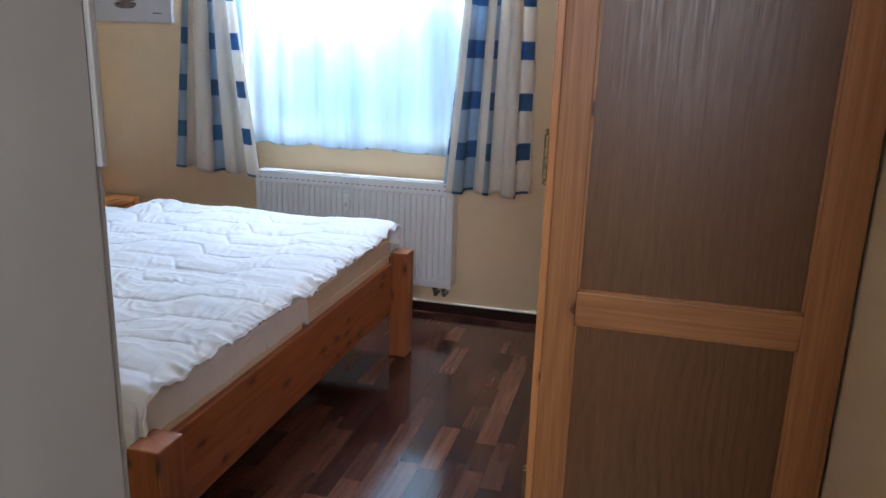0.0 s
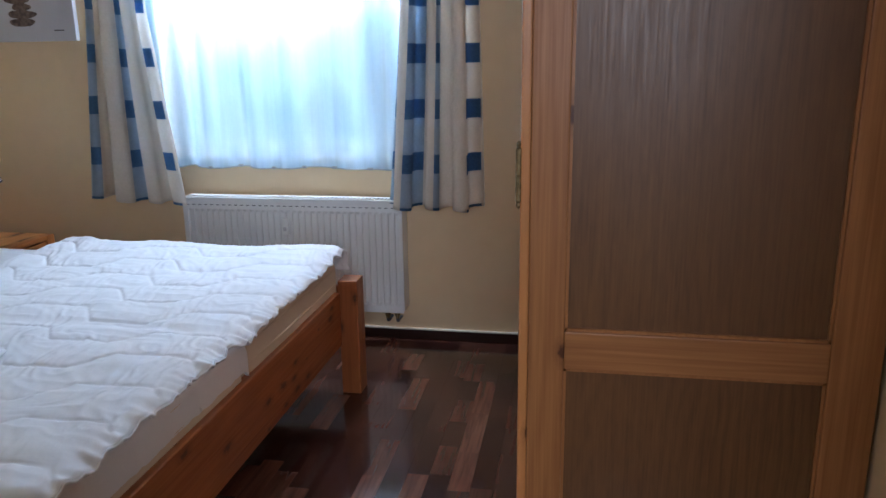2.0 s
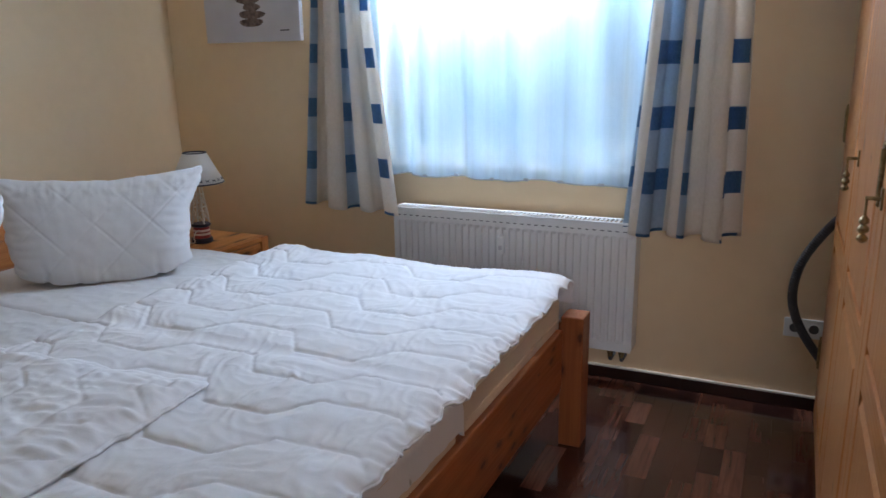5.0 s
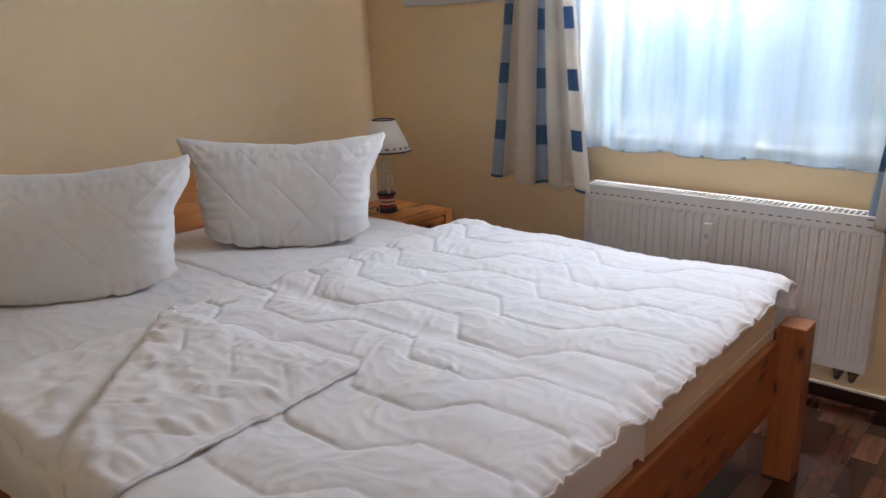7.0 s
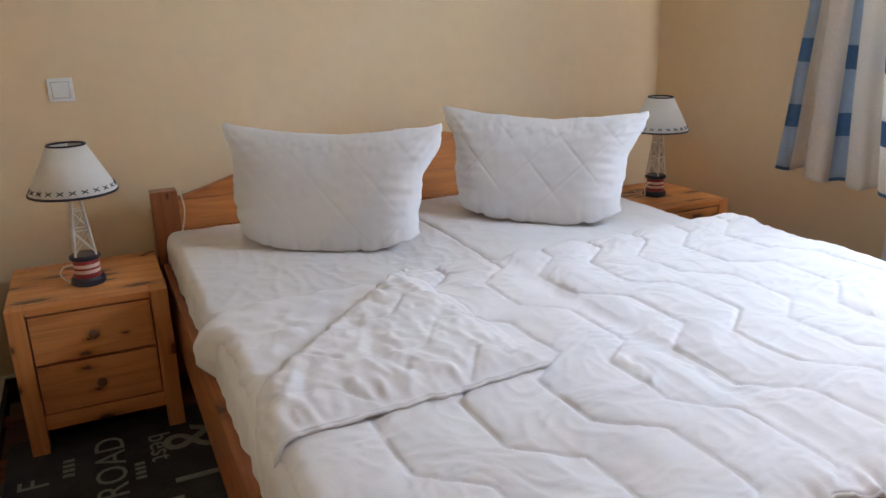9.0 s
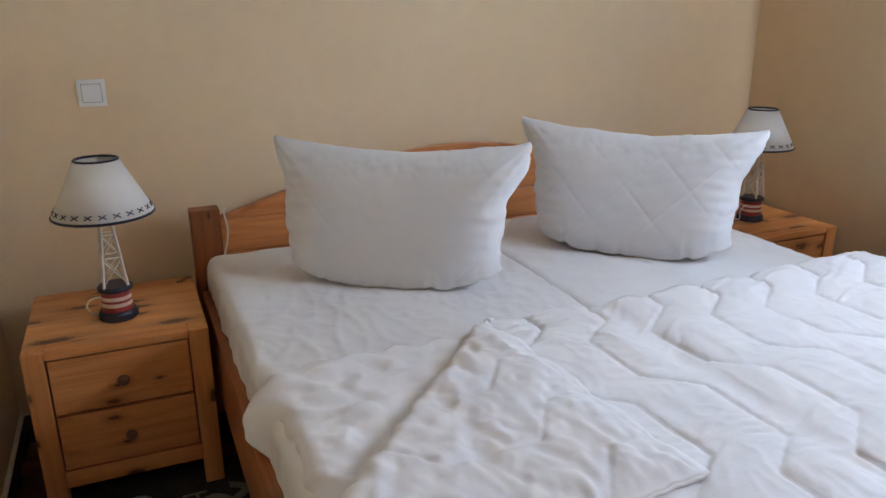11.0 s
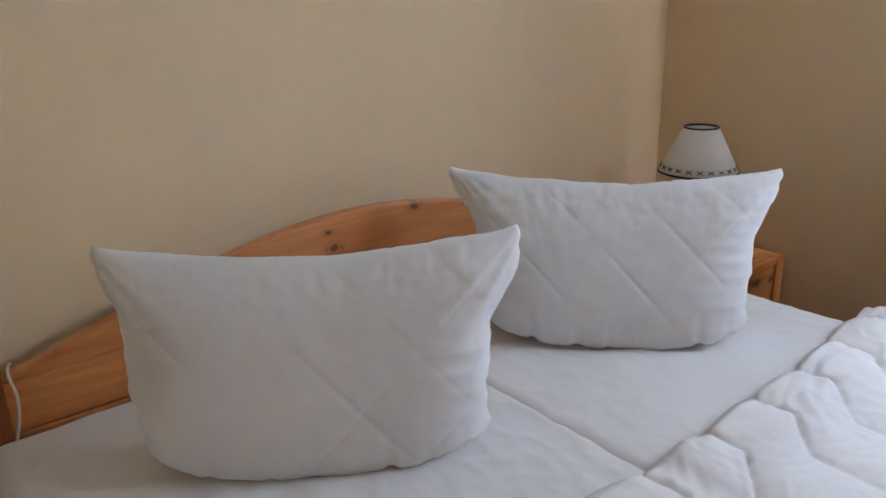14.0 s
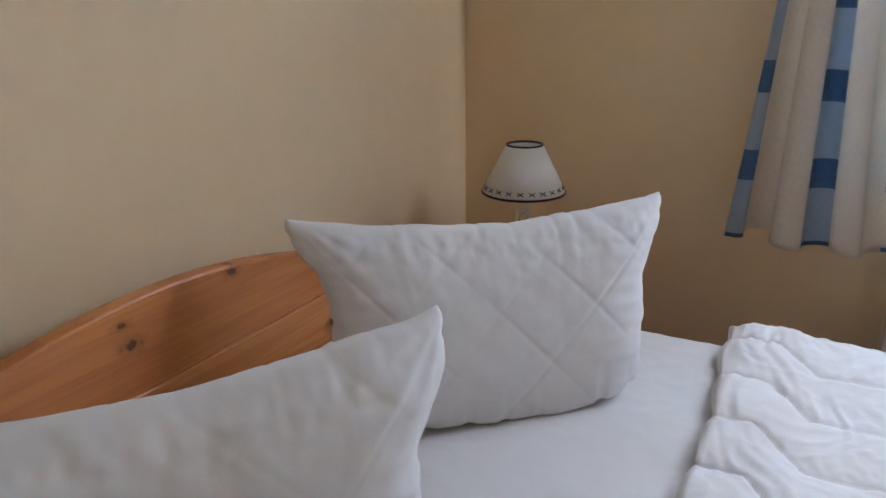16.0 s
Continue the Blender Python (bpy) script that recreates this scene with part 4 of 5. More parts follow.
def duvet():
    A, C = Vector((-2.53, 2.10)), Vector((-1.70, 1.33))
    d = (C - A).normalized()
    out = Vector((d.y, -d.x))
    if out.x > 0:
        out = -out
    a0, a1, b0, b1 = -2.475, -1.118, 1.235, 3.465
    h = 0.0060
    nu, nv = int((a1 - a0) / h), int((b1 - b0) / h)
    y_lo, y_hi, x_hi = 1.480, 3.345, -1.128

    def edge_fade(a, b):
        e = min(a - a0, a1 - a, b - b0, b1 - b)
        return 0.25 + 0.75 * step(0.0, 0.035, e)

    def flat(i, j):
        a = a0 + (a1 - a0) * i / nu
        b = b0 + (b1 - b0) * j / nv
        # the head end lies a little askew
        a += 0.034 * (1 - i / nu) ** 2 * step(3.25, 2.8, b) * step(2.1, 2.45, b)
        # the border runs in small scallops between the seams
        if i == 0 or i == nu:
            a += (-1 if i == 0 else 1) * 0.010 * abs(math.sin(math.pi * (b - seam_wave(a) - 0.091) / 0.192))
        if i >= nu - 4:
            a += 0.007 * noise.noise((b * 38, 2.0, i * 0.3)) * (i - nu + 5) / 5
        rows = min(j, nv - j)
        if rows < 8:
            b += (0.010 * noise.noise((a * 15, 6.0, 1.0)) + 0.005 * noise.noise((a * 37, 6.0, 2.0))) * (1 - rows / 8)
        return a, b

    def ground(a, b):
        return TOP + 0.018 + 0.012 * step(2.85, 3.3, b) + 0.011 * noise.noise((a * 2.3, b * 2.3, 1.0)) + 0.006 * noise.noise((a * 6, b * 5, 3.0))

    def main(i, j):
        a, b = flat(i, j)
        s = (Vector((a, b)) - A).dot(out)
        if s > h * 1.2:
            return None
        base = ground(a, b)
        base += step(a1 - 0.08, a1, a) * (0.012 * noise.noise((4.0, b * 13, 1.0)) + 0.010 * noise.noise((7.0, b * 34, 2.0)) - 0.006)
        base -= 0.012 * math.exp(-((b - 2.36) / 0.05) ** 2)
        p, n = drape(a, b, y_lo, y_hi, x_hi, base)
        e = step(a1 - 0.060, a1, a)
        p.x += e * 0.020 * noise.noise((b * 15, 1.0, 4.0))
        p.z += e * (0.016 * noise.noise((b * 15 + 1.7, 3.0, 4.0)) + 0.007 * noise.noise((b * 40, 5.0, 4.0)))
        return p + n * puff(a, b) * edge_fade(a, b)

    def flap(i, j):
        a, b = flat(i, j)
        p2 = Vector((a, b))
        s = (p2 - A).dot(out)
        if s < -h * 0.2:
            return None
        s = max(s, 0.0)
        foot = p2 - out * (p2 - A).dot(out)
        R = 0.021
        if s < math.pi * R:
            th = s / R
            off, z = R * math.sin(th), R * (1 - math.cos(th))
        else:
            off, z = -(s - math.pi * R), 2 * R
        along_fold = (p2 - A).dot(d)
        off += 0.014 * noise.noise((along_fold * 8, 2.0, 6.0)) * step(0.25, 0.0, s)
        q = foot + out * off
        lay = ground(q.x, q.y) + z * 0.9 + 0.005 * abs(noise.noise((q.x * 5, q.y * 5, 8.0)))
        lay -= 0.014 * step(0.07, 0.0, min(a - a0, b - b0)) * step(0.5, 1.0, z / (2 * R))
        pos, n = drape(q.x, q.y, y_lo - 0.005, y_hi, x_hi, lay)
        # underside of the quilt: pressed facets between shallow seams
        f_ = ((b - seam_wave(a) - 0.091) / 0.192) % 1.0
        ds = min(f_, 1 - f_) * 0.192
        lift = 0.007 * (1 - math.exp(-ds / 0.006)) + 0.006 * noise.noise((a * 6 + b * 3, b * 7, 12.0))
        lift += 0.20 * crumple(a, b * 0.7, 2.0, 1.35) + 0.14 * crumple(b * 0.8, a, 6.0, 2.4)
        lift *= edge_fade(a, b)
        # the border is drawn up in short gathers
        rim = min(a - a0, b - b0)
        along = a if b - b0 < a - a0 else b
        lift += 0.007 * step(0.13, 0.02, rim) * (0.35 + 0.65 * step(0.0, 0.03, rim)) * noise.noise((along * 36 + 2 * noise.noise((a * 9, b * 9, 1.0)), rim * 7, 15.0))
        lift += 0.006 * step(0.16, 0.03, s) * noise.noise((along_fold * 34 + 2 * noise.noise((a * 7, b * 7, 3.0)), s * 9, 22.0))
        lift = max(lift, -0.006)
        if s < math.pi * R:
            th = s / R
            n = (Vector((out.x, out.y, 0)) * math.sin(th) - Vector((0, 0, 1)) * math.cos(th)).normalized() * 1.0
            return pos + n * lift * (0.35 + 0.65 * abs(th / math.pi))
        return pos + n * lift

    bm = sheet_mesh(nu, nv, main)
    fl = sheet_mesh(nu, nv, flap)
    bmesh.ops.reverse_faces(fl, faces=fl.faces)
    me = bpy.data.meshes.new("flap_join")
    fl.to_mesh(me)
    fl.free()
    bm.from_mesh(me)
    bpy.data.meshes.remove(me)
    q = thing("duvet", (-1.8, 2.36, TOP), "rumpled white quilted duvet with one corner folded back", "duvet")
    ob = part("quilt", bm, M_DUVET, q, smooth=True)
    thicken(ob, 0.014)

    def hem(points):
        pts = [p for p in points if p is not None]
        if len(pts) > 3:
            part("hem", tube([p - Vector((0, 0, 0.006)) for p in pts], 0.0045, 6), M_DUVET, q, "narrow stitched hem", smooth=True)

    hem([main(nu, j) for j in range(0, nv + 1, 2)])
    hem([main(0, j) for j in range(0, nv + 1, 2)])
    hem([flap(0, j) for j in range(0, nv + 1, 2)])
    hem([flap(i, 0) for i in range(0, nu + 1, 2)])
    hem([main(i, 0) for i in range(0, nu + 1, 2)])


duvet()


def under_blanket():
    a0, a1, b0, b1 = -2.42, -1.60, 1.335, 2.12
    nu, nv = 120, 120

    def at(i, j):
        a = a0 + (a1 - a0) * i / nu
        b = b0 + (b1 - b0) * j / nv
        u, v = a, b
        a += (0.03 * noise.noise((v * 9, 3.0, 0)) + 0.01 * math.sin(v * 60)) * step(16, 0, i)
        b += (0.012 * math.sin(u * 34) + 0.016 * noise.noise((u * 11, 5.0, 0))) * step(16, 0, j)
        if (Vector((a, b)) - Vector((-2.48, 2.06))).dot(Vector((0.68, 0.73))) > 0.10:
            return None
        base = TOP + 0.021 + 0.012 * abs(noise.noise((a * 8, b * 6, 2.0)))
        p, n = drape(a, b, 1.476, 3.4, -1.0, base, 0.035)
        ridge = 0.010 * (0.5 + 0.5 * math.sin(30 * (a + 0.6 * b) + 3 * noise.noise((a * 4, b * 4, 0))))
        bump_ = 0.006 * noise.noise((a * 16, b * 18, 7.0)) + 0.16 * crumple(a, b, 9.0, 1.3)
        fade = 0.3 + 0.7 * step(0, 0.05, min(u - a0, v - b0))
        p.y -= 0.060 * math.exp(-((a + 2.34) / 0.055) ** 2) * step(1.50, 1.40, b)
        return p + n * max(0.001, (ridge * 0.5 + bump_ + 0.004)) * fade

    q = thing("blanket", (-2.05, 1.7, TOP), "crumpled thin white quilted blanket under the folded duvet", "blanket")
    thicken(part("cover", sheet_mesh(nu, nv, at), M_DUVET, q, smooth=True), 0.006)


under_blanket()


def pillow(at, yaw, lean, seed, stitch, belly, bulge, ear, label):
    """A soft upright pillow with pointed upper corners, quilted in large diamonds."""
    L, H, T = 0.83, 0.445, 0.19 + belly
    nu, nv = 150, 88
    p = thing("pillow", at, label, "pillow", "pillows on the bed")
    p.rotation_euler = (radians(lean), 0, radians(yaw))
    bm = bmesh.new()
    sides = []
    for sgn in (-1, 1):
        g = []
        for i in range(nu + 1):
            row = []
            for j in range(nv + 1):
                u, v = 2 * i / nu - 1, 2 * j / nv - 1
                vv = (v + 1) / 2
                half = L / 2 * (0.80 + 0.055 * step(0.0, 0.4, vv) - 0.012 * math.exp(-((vv - 0.70) / 0.08) ** 2) + 0.118 * step(0.52, 1.0, vv) + 0.006 * math.sin(vv * 40 + seed) * (1 - vv) - 0.012 * step(0.96, 1.0, vv))
                if u > 0:
                    half += bulge * math.exp(-((vv - 0.74) / 0.15) ** 2) - 0.018 * step(0.74, 0.50, vv) * step(-0.05, 0.25, vv)
                else:
                    half += ear * step(0.45, 1.0, vv)
                # pinches where the seam draws in
                half -= 0.007 * max(0.0, noise.noise((vv * 15, 5.0, seed + (3 if u > 0 else 9))))
                x = half * u
                ztop = H - 0.040 * (1 - abs(u) ** 1.8) + 0.006 * noise.noise((u * 4, 1, seed)) - 0.006 * max(0.0, noise.noise((u * 17, 2, seed)) - 0.1)
                zbot = 0.058 * abs(u) ** 3.2 + 0.004 * abs(math.sin(u * 8 + seed)) + 0.016 * max(0.0, noise.noise((u * 9, 3, seed)) - 0.05)
                z = zbot + (ztop - zbot) * vv
                prof = max(0.0, (1 - u ** 6)) ** 0.58 * max(0.0, 1 - abs(v * 0.94 + 0.055) ** 3.0) ** 0.52
                if j == 0 or j == nv or i == 0 or i == nu:
                    prof = 0.0
                th = T / 2 * prof * (1.08 - 0.34 * vv)
                # stitched diagonals
                gr = 0.0
                for q in ((x + z) / 0.21, (x - z * 1.05 + 0.05) / 0.21):
                    e = abs((q % 1.0) - 0.5) * 2
                    gr -= stitch * math.exp(-((1 - e) / 0.045) ** 2) * step(-0.5, 0.2, noise.noise((x * 5, z * 5, seed + 30)))
                if j in (0, nv) or i in (0, nu):
                    gr = 0.0
                wr = 0.0035 * noise.noise((x * 5, z * 5, seed + sgn)) + 0.0010 * noise.noise((x * 22, z * 26, seed + 4))
                wr += 0.0075 * noise.noise((x * 6, z * 38, seed + 2)) * step(0.5, 0.92, abs(u))
                rim = max(step(0.72, 0.97, vv), step(0.80, 0.98, abs(u)))
                wr += (0.0008 + stitch) * noise.noise((x * 42, z * 20, seed + 11)) * step(0.70, 0.95, vv) + 0.003 * noise.noise((x * 48, z * 48, seed + 13)) * rim
                wr += 0.004 * max(0.0, noise.noise((x * 14 + 6 * z, z * 12, seed + 50))) * step(0.35, 0.8, vv)
                wr += 28 * stitch * crumple(x, z, seed, 1.4) * (0.35 + rim) + 0.13 * crumple(z * 0.6, x, seed + 1, 2.4) * rim
                fan = 0.0030 * math.sin(26 * math.atan2(z - H * 1.02, abs(x) - L / 2 * 1.02) + seed) * step(0.45, 1.0, abs(u)) * step(0.2, 1.0, vv)
                th += (gr + wr + fan) * min(1.0, prof * 1.3) ** 1.6
                y = sgn * max(th, 0.0 if prof == 0.0 else 0.005)
                y += 0.02 * (vv - 0.5) ** 2
                z += 0.25 * y * (1 - vv) ** 2
                row.append(bm.verts.new((x, y, z)))
            g.append(row)
        sides.append(g)
        for i in range(nu):
            for j in range(nv):
                f = (g[i][j], g[i + 1][j], g[i + 1][j + 1], g[i][j + 1])
                bm.faces.new(f if sgn < 0 else f[::-1])
    bmesh.ops.remove_doubles(bm, verts=bm.verts, dist=0.0004)
    mesh = bpy.data.meshes.new("pillow_cover")
    bm.to_mesh(mesh)
    bm.free()
    mesh.materials.append(M_PILLOW)
    for f in mesh.polygons:
        f.use_smooth = True
    c = new("cover", mesh)
    c.parent = p
    return p


pillow((-2.902, 1.915, TOP), 55.6, -13, 2.0, 0.0014, 0.0, 0.016, 0.0, "plump white pillow standing askew against the headboard")
pillow((-2.862, 2.758, TOP), 42.5, -14, 7.0, 0.0027, 0.03, 0.0, 0.030, "plump white pillow standing askew, its seams showing")


# ---- bedside tables ----
def bedside_table(y0, y1, label):
    x0, x1, zt = -3.455, -2.975, 0.523
    t = thing("bedside_table", ((x0 + x1) / 2, (y0 + y1) / 2, 0), label, "bedside table", "bedside tables")
    lw = 0.055
    for a in (x0, x1 - lw):
        for b in (y0, y1 - lw):
            part("leg", box(a, a + lw, b, b + lw, 0.0, zt, 0.004), M_PINE_NS[2], t)
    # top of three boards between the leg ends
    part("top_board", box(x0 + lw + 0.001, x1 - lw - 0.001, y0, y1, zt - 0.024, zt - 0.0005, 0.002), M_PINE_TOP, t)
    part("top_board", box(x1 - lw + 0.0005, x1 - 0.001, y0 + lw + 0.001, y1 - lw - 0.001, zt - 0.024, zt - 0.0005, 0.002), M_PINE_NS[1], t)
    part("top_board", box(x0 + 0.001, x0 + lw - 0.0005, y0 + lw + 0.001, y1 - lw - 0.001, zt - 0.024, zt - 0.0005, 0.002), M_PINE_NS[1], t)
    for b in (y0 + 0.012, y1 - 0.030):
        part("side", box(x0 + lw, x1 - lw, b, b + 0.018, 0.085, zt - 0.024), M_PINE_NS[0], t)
    part("back", box(x0 + 0.01, x0 + 0.02, y0 + lw, y1 - lw, 0.085, zt - 0.024), M_PINE_NS[1], t)
    part("bottom_rail", box(x1 - 0.030, x1 - 0.008, y0 + lw, y1 - lw, 0.088, 0.142, 0.003), M_PINE_NS[1], t)
    part("bottom", box(x0 + 0.02, x1 - 0.03, y0 + 0.03, y1 - 0.03, 0.130, 0.142), M_PINE_NS[1], t)
    for z0, z1 in ((0.146, 0.319), (0.323, 0.495)):
        d = new("drawer")
        d.parent = t
        d.location = Vector((x1, (y0 + y1) / 2, z0)) - Vector(t.location)
        part("drawer_front", box(x1 - 0.028, x1 - 0.006, y0 + lw + 0.005, y1 - lw - 0.005, z0 + 0.002, z1 - 0.003, 0.003), M_PINE_NS[1], d)
        part("drawer_box", box(x0 + 0.04, x1 - 0.0285, y0 + lw + 0.01, y1 - lw - 0.01, z0 + 0.01, z1 - 0.03), M_PINE_NS[0], d)
        k = lathe([(0.007, 0.0), (0.007, 0.010), (0.014, 0.014), (0.017, 0.020), (0.015, 0.026), (0.008, 0.029), (0.001, 0.0295)], (0, 0, 0), 20)
        bmesh.ops.transform(k, matrix=pose(x1 - 0.0065, (y0 + y1) / 2, (z0 + z1) / 2, 0, 90, 0), verts=k.verts)
        part("knob", k, M_KNOB, d, "dark turned wooden knob", smooth=True)
    return t


bedside_table(0.877, 1.365, "knotty pine bedside table with two drawers and round knobs")
bedside_table(3.425, 3.921, "knotty pine bedside table in the corner beside the window")


# ---- lamps ----
def table_lamp(x, y, z):
    l = thing("table_lamp", (x, y, z), "lighthouse table lamp with striped base, white lattice and pale shade", "table lamp", "bedside lamps")
    base = part("base", lathe([(0.055, 0.0), (0.058, 0.004), (0.057, 0.020), (0.052, 0.028)], (x, y, z)), M_NAVY, l, "navy painted foot", smooth=False)
    z1 = z + 0.028
    for k, (h0, h1, m, lab) in enumerate(((0.0, 0.016, M_RED, "dark red band"), (0.016, 0.028, M_STRIPE, "pale band"), (0.028, 0.036, M_RED, "dark red band"), (0.036, 0.048, M_STRIPE, "pale band"), (0.048, 0.062, M_RED, "dark red band"))):
        r0, r1 = 0.046 - 0.05 * h0, 0.046 - 0.05 * h1
        part("band", lathe([(r0, h0), (r1, h1)], (x, y, z1)), m, base, lab)
    part("deck", lathe([(0.044, 0.0), (0.052, 0.004), (0.052, 0.012), (0.046, 0.018)], (x, y, z1 + 0.062)), M_NAVY, l, "navy painted gallery")
    zb, zt = z1 + 0.080, z + 0.345
    low, high = 0.034, 0.012

    def corner(k, f):
        r = (low + (high - low) * f) * 1.414
        a = radians(45 + 90 * k + 8)
        return (x + r * math.cos(a), y + r * math.sin(a), zb + (zt - zb) * f)

    for k in range(4):
        part("tower_leg", rod(corner(k, 0), corner(k, 1), 0.0042), M_LATTICE, l)
        for f0, f1 in ((0.03, 0.36), (0.40, 0.66)):
            part("brace", rod(corner(k, f0), corner(k + 1, f1), 0.0022, 6), M_LATTICE, l)
            part("brace", rod(corner(k + 1, f0), corner(k, f1), 0.0022, 6), M_LATTICE, l)
        for f in (0.38, 0.68):
            part("ring_bar", rod(corner(k, f), corner(k + 1, f), 0.0028, 6), M_LATTICE, l)
    part("holder", lathe([(0.014, 0.0), (0.016, 0.01), (0.016, 0.05), (0.008, 0.055)], (x, y, zt - 0.01), 20), M_LATTICE, l)
    part("bulb", lathe([(0.012, 0.0), (0.014, 0.02), (0.024, 0.045), (0.026, 0.06), (0.018, 0.078), (0.002, 0.086)], (x, y, zt + 0.045), 20), M_WHITE, l, "unlit white bulb", smooth=True)
    s0, s1, ra, rb = z + 0.335, z + 0.497, 0.142, 0.060
    bm = bmesh.new()
    seg = 56
    lo = [bm.verts.new((x + ra * math.cos(2 * math.pi * i / seg), y + ra * math.sin(2 * math.pi * i / seg), s0)) for i in range(seg)]
    hi = [bm.verts.new((x + rb * math.cos(2 * math.pi * i / seg), y + rb * math.sin(2 * math.pi * i / seg), s1)) for i in range(seg)]
    for i in range(seg):
        bm.faces.new((lo[i], lo[(i + 1) % seg], hi[(i + 1) % seg], hi[i]))
    shade = thicken(part("shade", bm, M_SHADE, l, "pale linen cone shade", smooth=True), 0.003, 0)
    for r, z_, nm in ((ra, s0, "lower_trim"), (rb, s1, "upper_trim")):
        pts = [(x + r * math.cos(2 * math.pi * i / 40), y + r * math.sin(2 * math.pi * i / 40), z_) for i in range(41)]
        part(nm, tube(pts, 0.0042 if r > 0.1 else 0.0038, 8), M_NAVY, shade, "dark bound edge")
    slope = math.atan2(ra - rb, s1 - s0)
    cross_mesh = None
    for i in range(22):
        a = 2 * math.pi * i / 22
        f = 0.12
        r = ra + (rb - ra) * f + 0.003
        m = Matrix.Translation((r * math.cos(a), r * math.sin(a), s0 + (s1 - s0) * f - z)) @ Matrix.Rotation(a, 4, "Z") @ Matrix.Rotation(-slope, 4, "Y")
        if cross_mesh is None:
            cb = bmesh.new()
            for sg in (1, -1):
                t_ = box(-0.0008, 0.0008, -0.012, 0.012, -0.0014, 0.0014)
                bmesh.ops.rotate(t_, cent=(0, 0, 0), matrix=Matrix.Rotation(sg * radians(32), 3, "X"), verts=t_.verts)
                me = bpy.data.meshes.new("stitch_join")
                t_.to_mesh(me)
                t_.free()
                cb.from_mesh(me)
                bpy.data.meshes.remove(me)
            cross_mesh = bpy.data.meshes.new("stitch")
            cb.to_mesh(cross_mesh)
            cb.free()
            cross_mesh.materials.append(M_NAVY)
        st = new("stitch", cross_mesh)
        st.parent = shade
        st.matrix_basis = m
    part("spider", rod((x - rb, y, s1 - 0.004), (x + rb, y, s1 - 0.004), 0.0018, 6), M_WHITE, l)
    part("cord", tube([(x + 0.01, y - 0.040, z + 0.075), (x + 0.01, y - 0.072, z + 0.070), (x + 0.006, y - 0.086, z + 0.045), (x - 0.005, y - 0.066, z + 0.012), (x - 0.04, y - 0.055, z + 0.004), (x - 0.12, y - 0.02, z + 0.004)], 0.003, 8), M_CORD, l, "white cord")
    return l


lamp = table_lamp(-3.170, 1.128, 0.523)
lamp.scale = (0.968, 0.968, 0.968)
copy_thing(lamp, pose(-3.207, 3.666, 0.523, 0, 0, 10) @ Matrix.Scale(0.99, 4))

# lamp lead slung over the head post
lead = thing("lamp_lead", (-3.40, 1.49, 0.6), "thin white lamp lead hanging over the headboard", "cable")
part("wire", tube([(-3.445, 1.50, 0.752), (-3.420, 1.492, 0.758), (-3.402, 1.488, 0.742), (-3.399, 1.494, 0.70), (-3.397, 1.490, 0.655), (-3.394, 1.478, 0.610), (-3.397, 1.470, 0.58)], 0.0032, 8), M_CORD, lead, smooth=True)


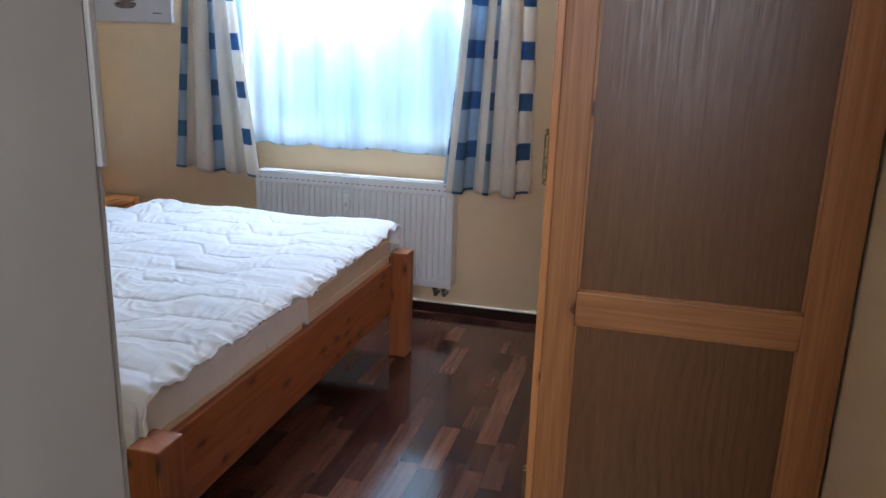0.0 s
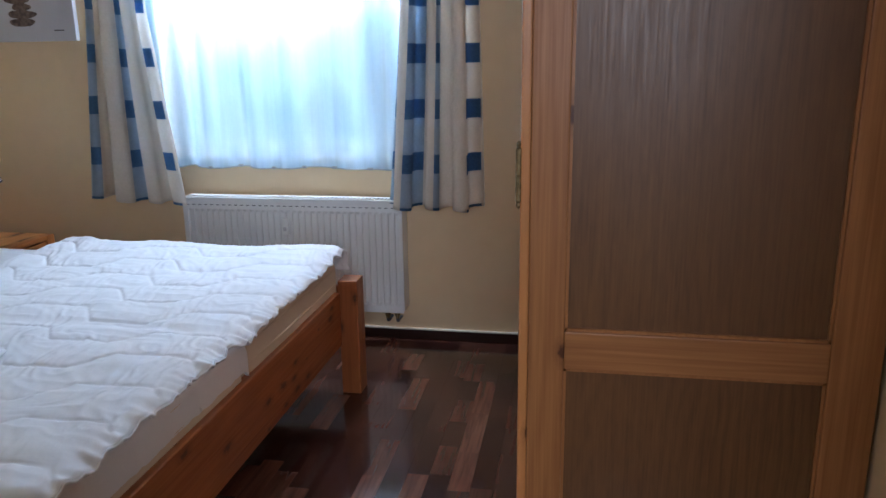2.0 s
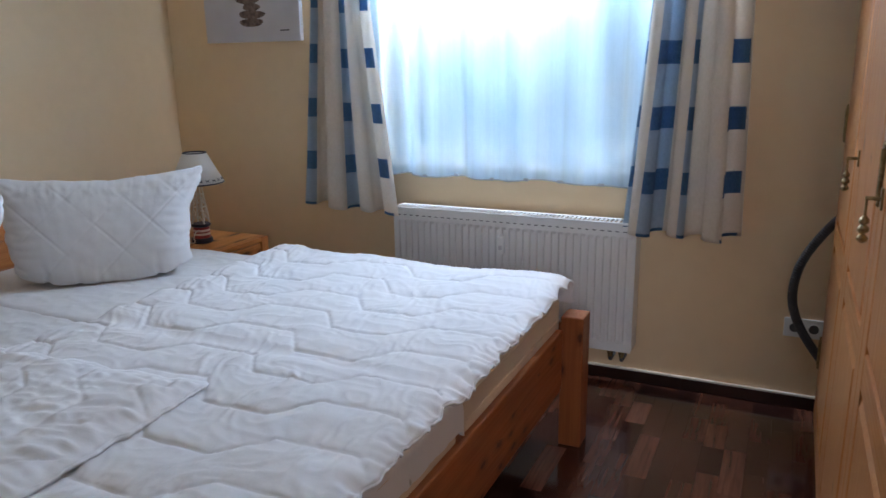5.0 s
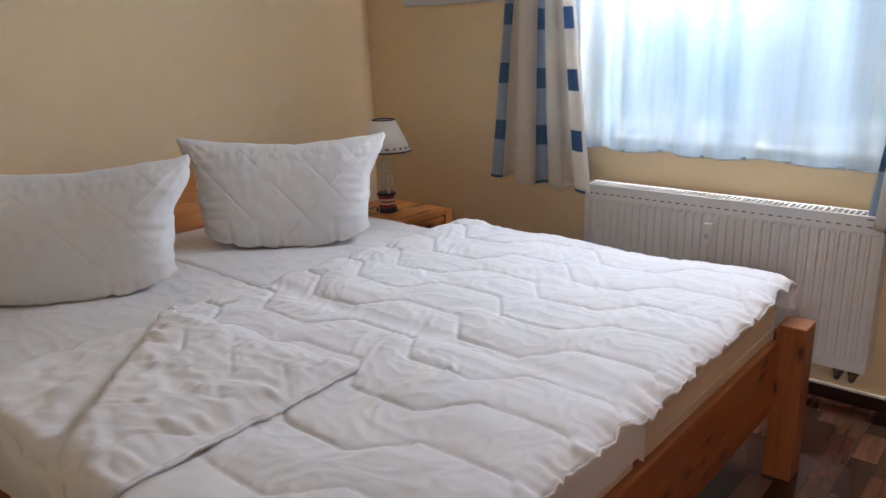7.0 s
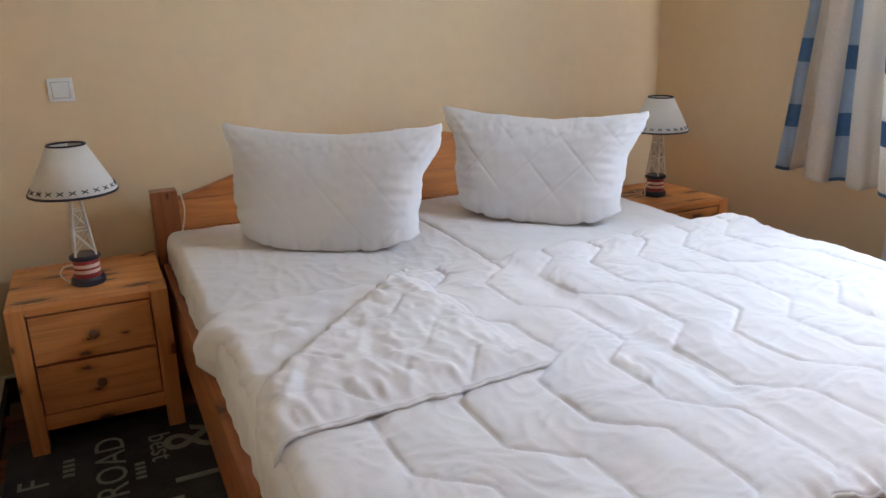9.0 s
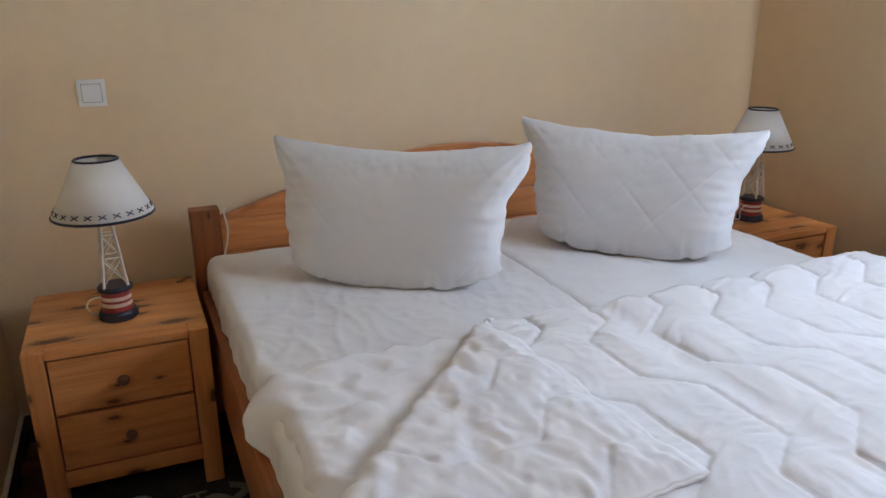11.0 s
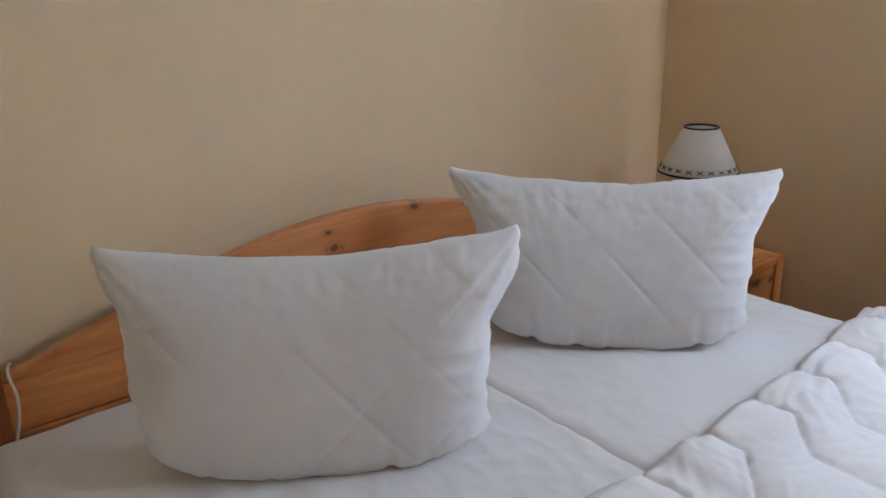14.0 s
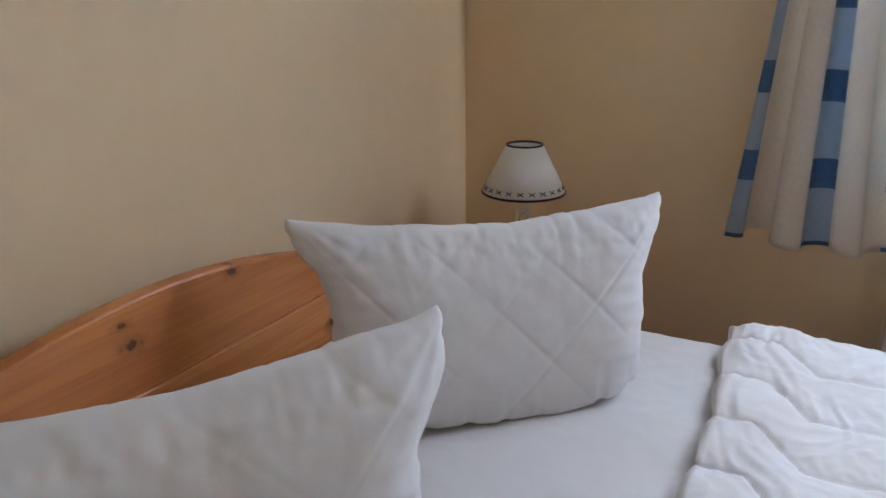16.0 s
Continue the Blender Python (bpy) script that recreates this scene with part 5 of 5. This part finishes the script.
# ---- rug ----
def rug():
    x0, x1, y0, y1 = -3.10, -1.55, 0.800, 1.560
    r = thing("rug", ((x0 + x1) / 2, (y0 + y1) / 2, 0), "dark grey woven rug with pale printed lettering", "rug")
    part("carpet", box(x0, x1, y0, y1, 0.0, 0.007, 0.003), M_RUG, r)

    def word(text, x, y, size, turn):
        cu = bpy.data.curves.new("word", "FONT")
        cu.body, cu.size, cu.extrude, cu.align_x, cu.align_y = text, size, 0.0006, "CENTER", "CENTER"
        cu.resolution_u = 3
        tmp = new("word_source", cu)
        bpy.context.view_layer.update()
        mesh = bpy.data.meshes.new_from_object(tmp.evaluated_get(bpy.context.evaluated_depsgraph_get()))
        bpy.data.objects.remove(tmp)
        mesh.materials.append(M_LETTER)
        ob = new("lettering", mesh)
        ob.parent = r
        ob.matrix_basis = pose(x - r.location.x, y - r.location.y, 0.0078, 0, 0, turn)
        ob["label"] = "pale printed word"

    word("ROAD", -2.80, 1.115, 0.135, 180)
    word("best", -2.85, 1.265, 0.105, 0)
    word("&", -2.865, 1.385, 0.30, 180)
    word("J", -2.62, 1.39, 0.26, 180)
    word("F", -2.80, 0.890, 0.13, 180)
    for x, y, lx, ly in ((-2.85, 0.985, 0.12, 0.035), (-2.73, 1.195, 0.11, 0.032), (-2.45, 1.10, 0.25, 0.07), (-2.45, 1.28, 0.18, 0.05), (-2.48, 0.93, 0.2, 0.06)):
        for k in range(4):
            xx = x - lx / 2 + (k + 0.15) * lx / 4
            part("lettering_bar", box(xx, xx + lx / 4 * 0.6, y - ly / 2, y + ly / 2, 0.0068, 0.0078), M_LETTER, r)


rug()


# ---- floor strips ----
def floor_strips():
    w = 0.078
    lengths = (0.20, 0.26, 0.32)
    meshes = {}
    for ln in lengths:
        bm = box(-w / 2 + 0.0002, w / 2 - 0.0002, -ln / 2 + 0.0002, ln / 2 - 0.0002, -0.009, 0.0, 0.0003, 1)
        me = bpy.data.meshes.new("strip")
        bm.to_mesh(me)
        bm.free()
        me.materials.append(M_FLOOR)
        meshes[ln] = me
    rnd = random.Random(11)
    verts, faces = [], []
    count = 0
    rows = int((XE - XW) / w) + 1
    for k in range(rows):
        x = XW + (k + 0.5) * w
        if x + w / 2 > XE:
            break
        y = YS - 0.25 - rnd.uniform(0, 0.3)
        while y < YN:
            ln = rnd.choice(lengths)
            c = y + ln / 2
            if c - ln / 2 > YS - 0.25 and c + ln / 2 < YN:
                if -1.30 < x < 0.0 and c > 1.3 and count < 300:
                    ob = new("strip", meshes[ln])
                    ob.parent = floor
                    ob.location = (x, c, 0)
                    count += 1
                else:
                    verts_add(verts, faces, x - w / 2 + 0.0002, x + w / 2 - 0.0002, y + 0.0002, y + ln - 0.0002)
            else:
                lo, hi = max(y, YS - 0.25), min(y + ln, YN)
                if hi - lo > 0.004:
                    verts_add(verts, faces, x - w / 2 + 0.0002, x + w / 2 - 0.0002, lo + 0.0002, hi - 0.0002)
            y += ln
    me = bpy.data.meshes.new("strips")
    me.from_pydata(verts, [], faces)
    me.materials.append(M_FLOOR)
    ob = new("floor_strips", me)
    ob.parent = floor
    ob["kind"] = "stuff"


def verts_add(verts, faces, x0, x1, y0, y1):
    n = len(verts)
    for z in (-0.009, 0.0):
        verts += [(x0, y0, z), (x1, y0, z), (x1, y1, z), (x0, y1, z)]
    faces += [(n + 4, n + 5, n + 6, n + 7), (n, n + 1, n + 5, n + 4), (n + 1, n + 2, n + 6, n + 5), (n + 2, n + 3, n + 7, n + 6), (n + 3, n, n + 4, n + 7)]


floor_strips()
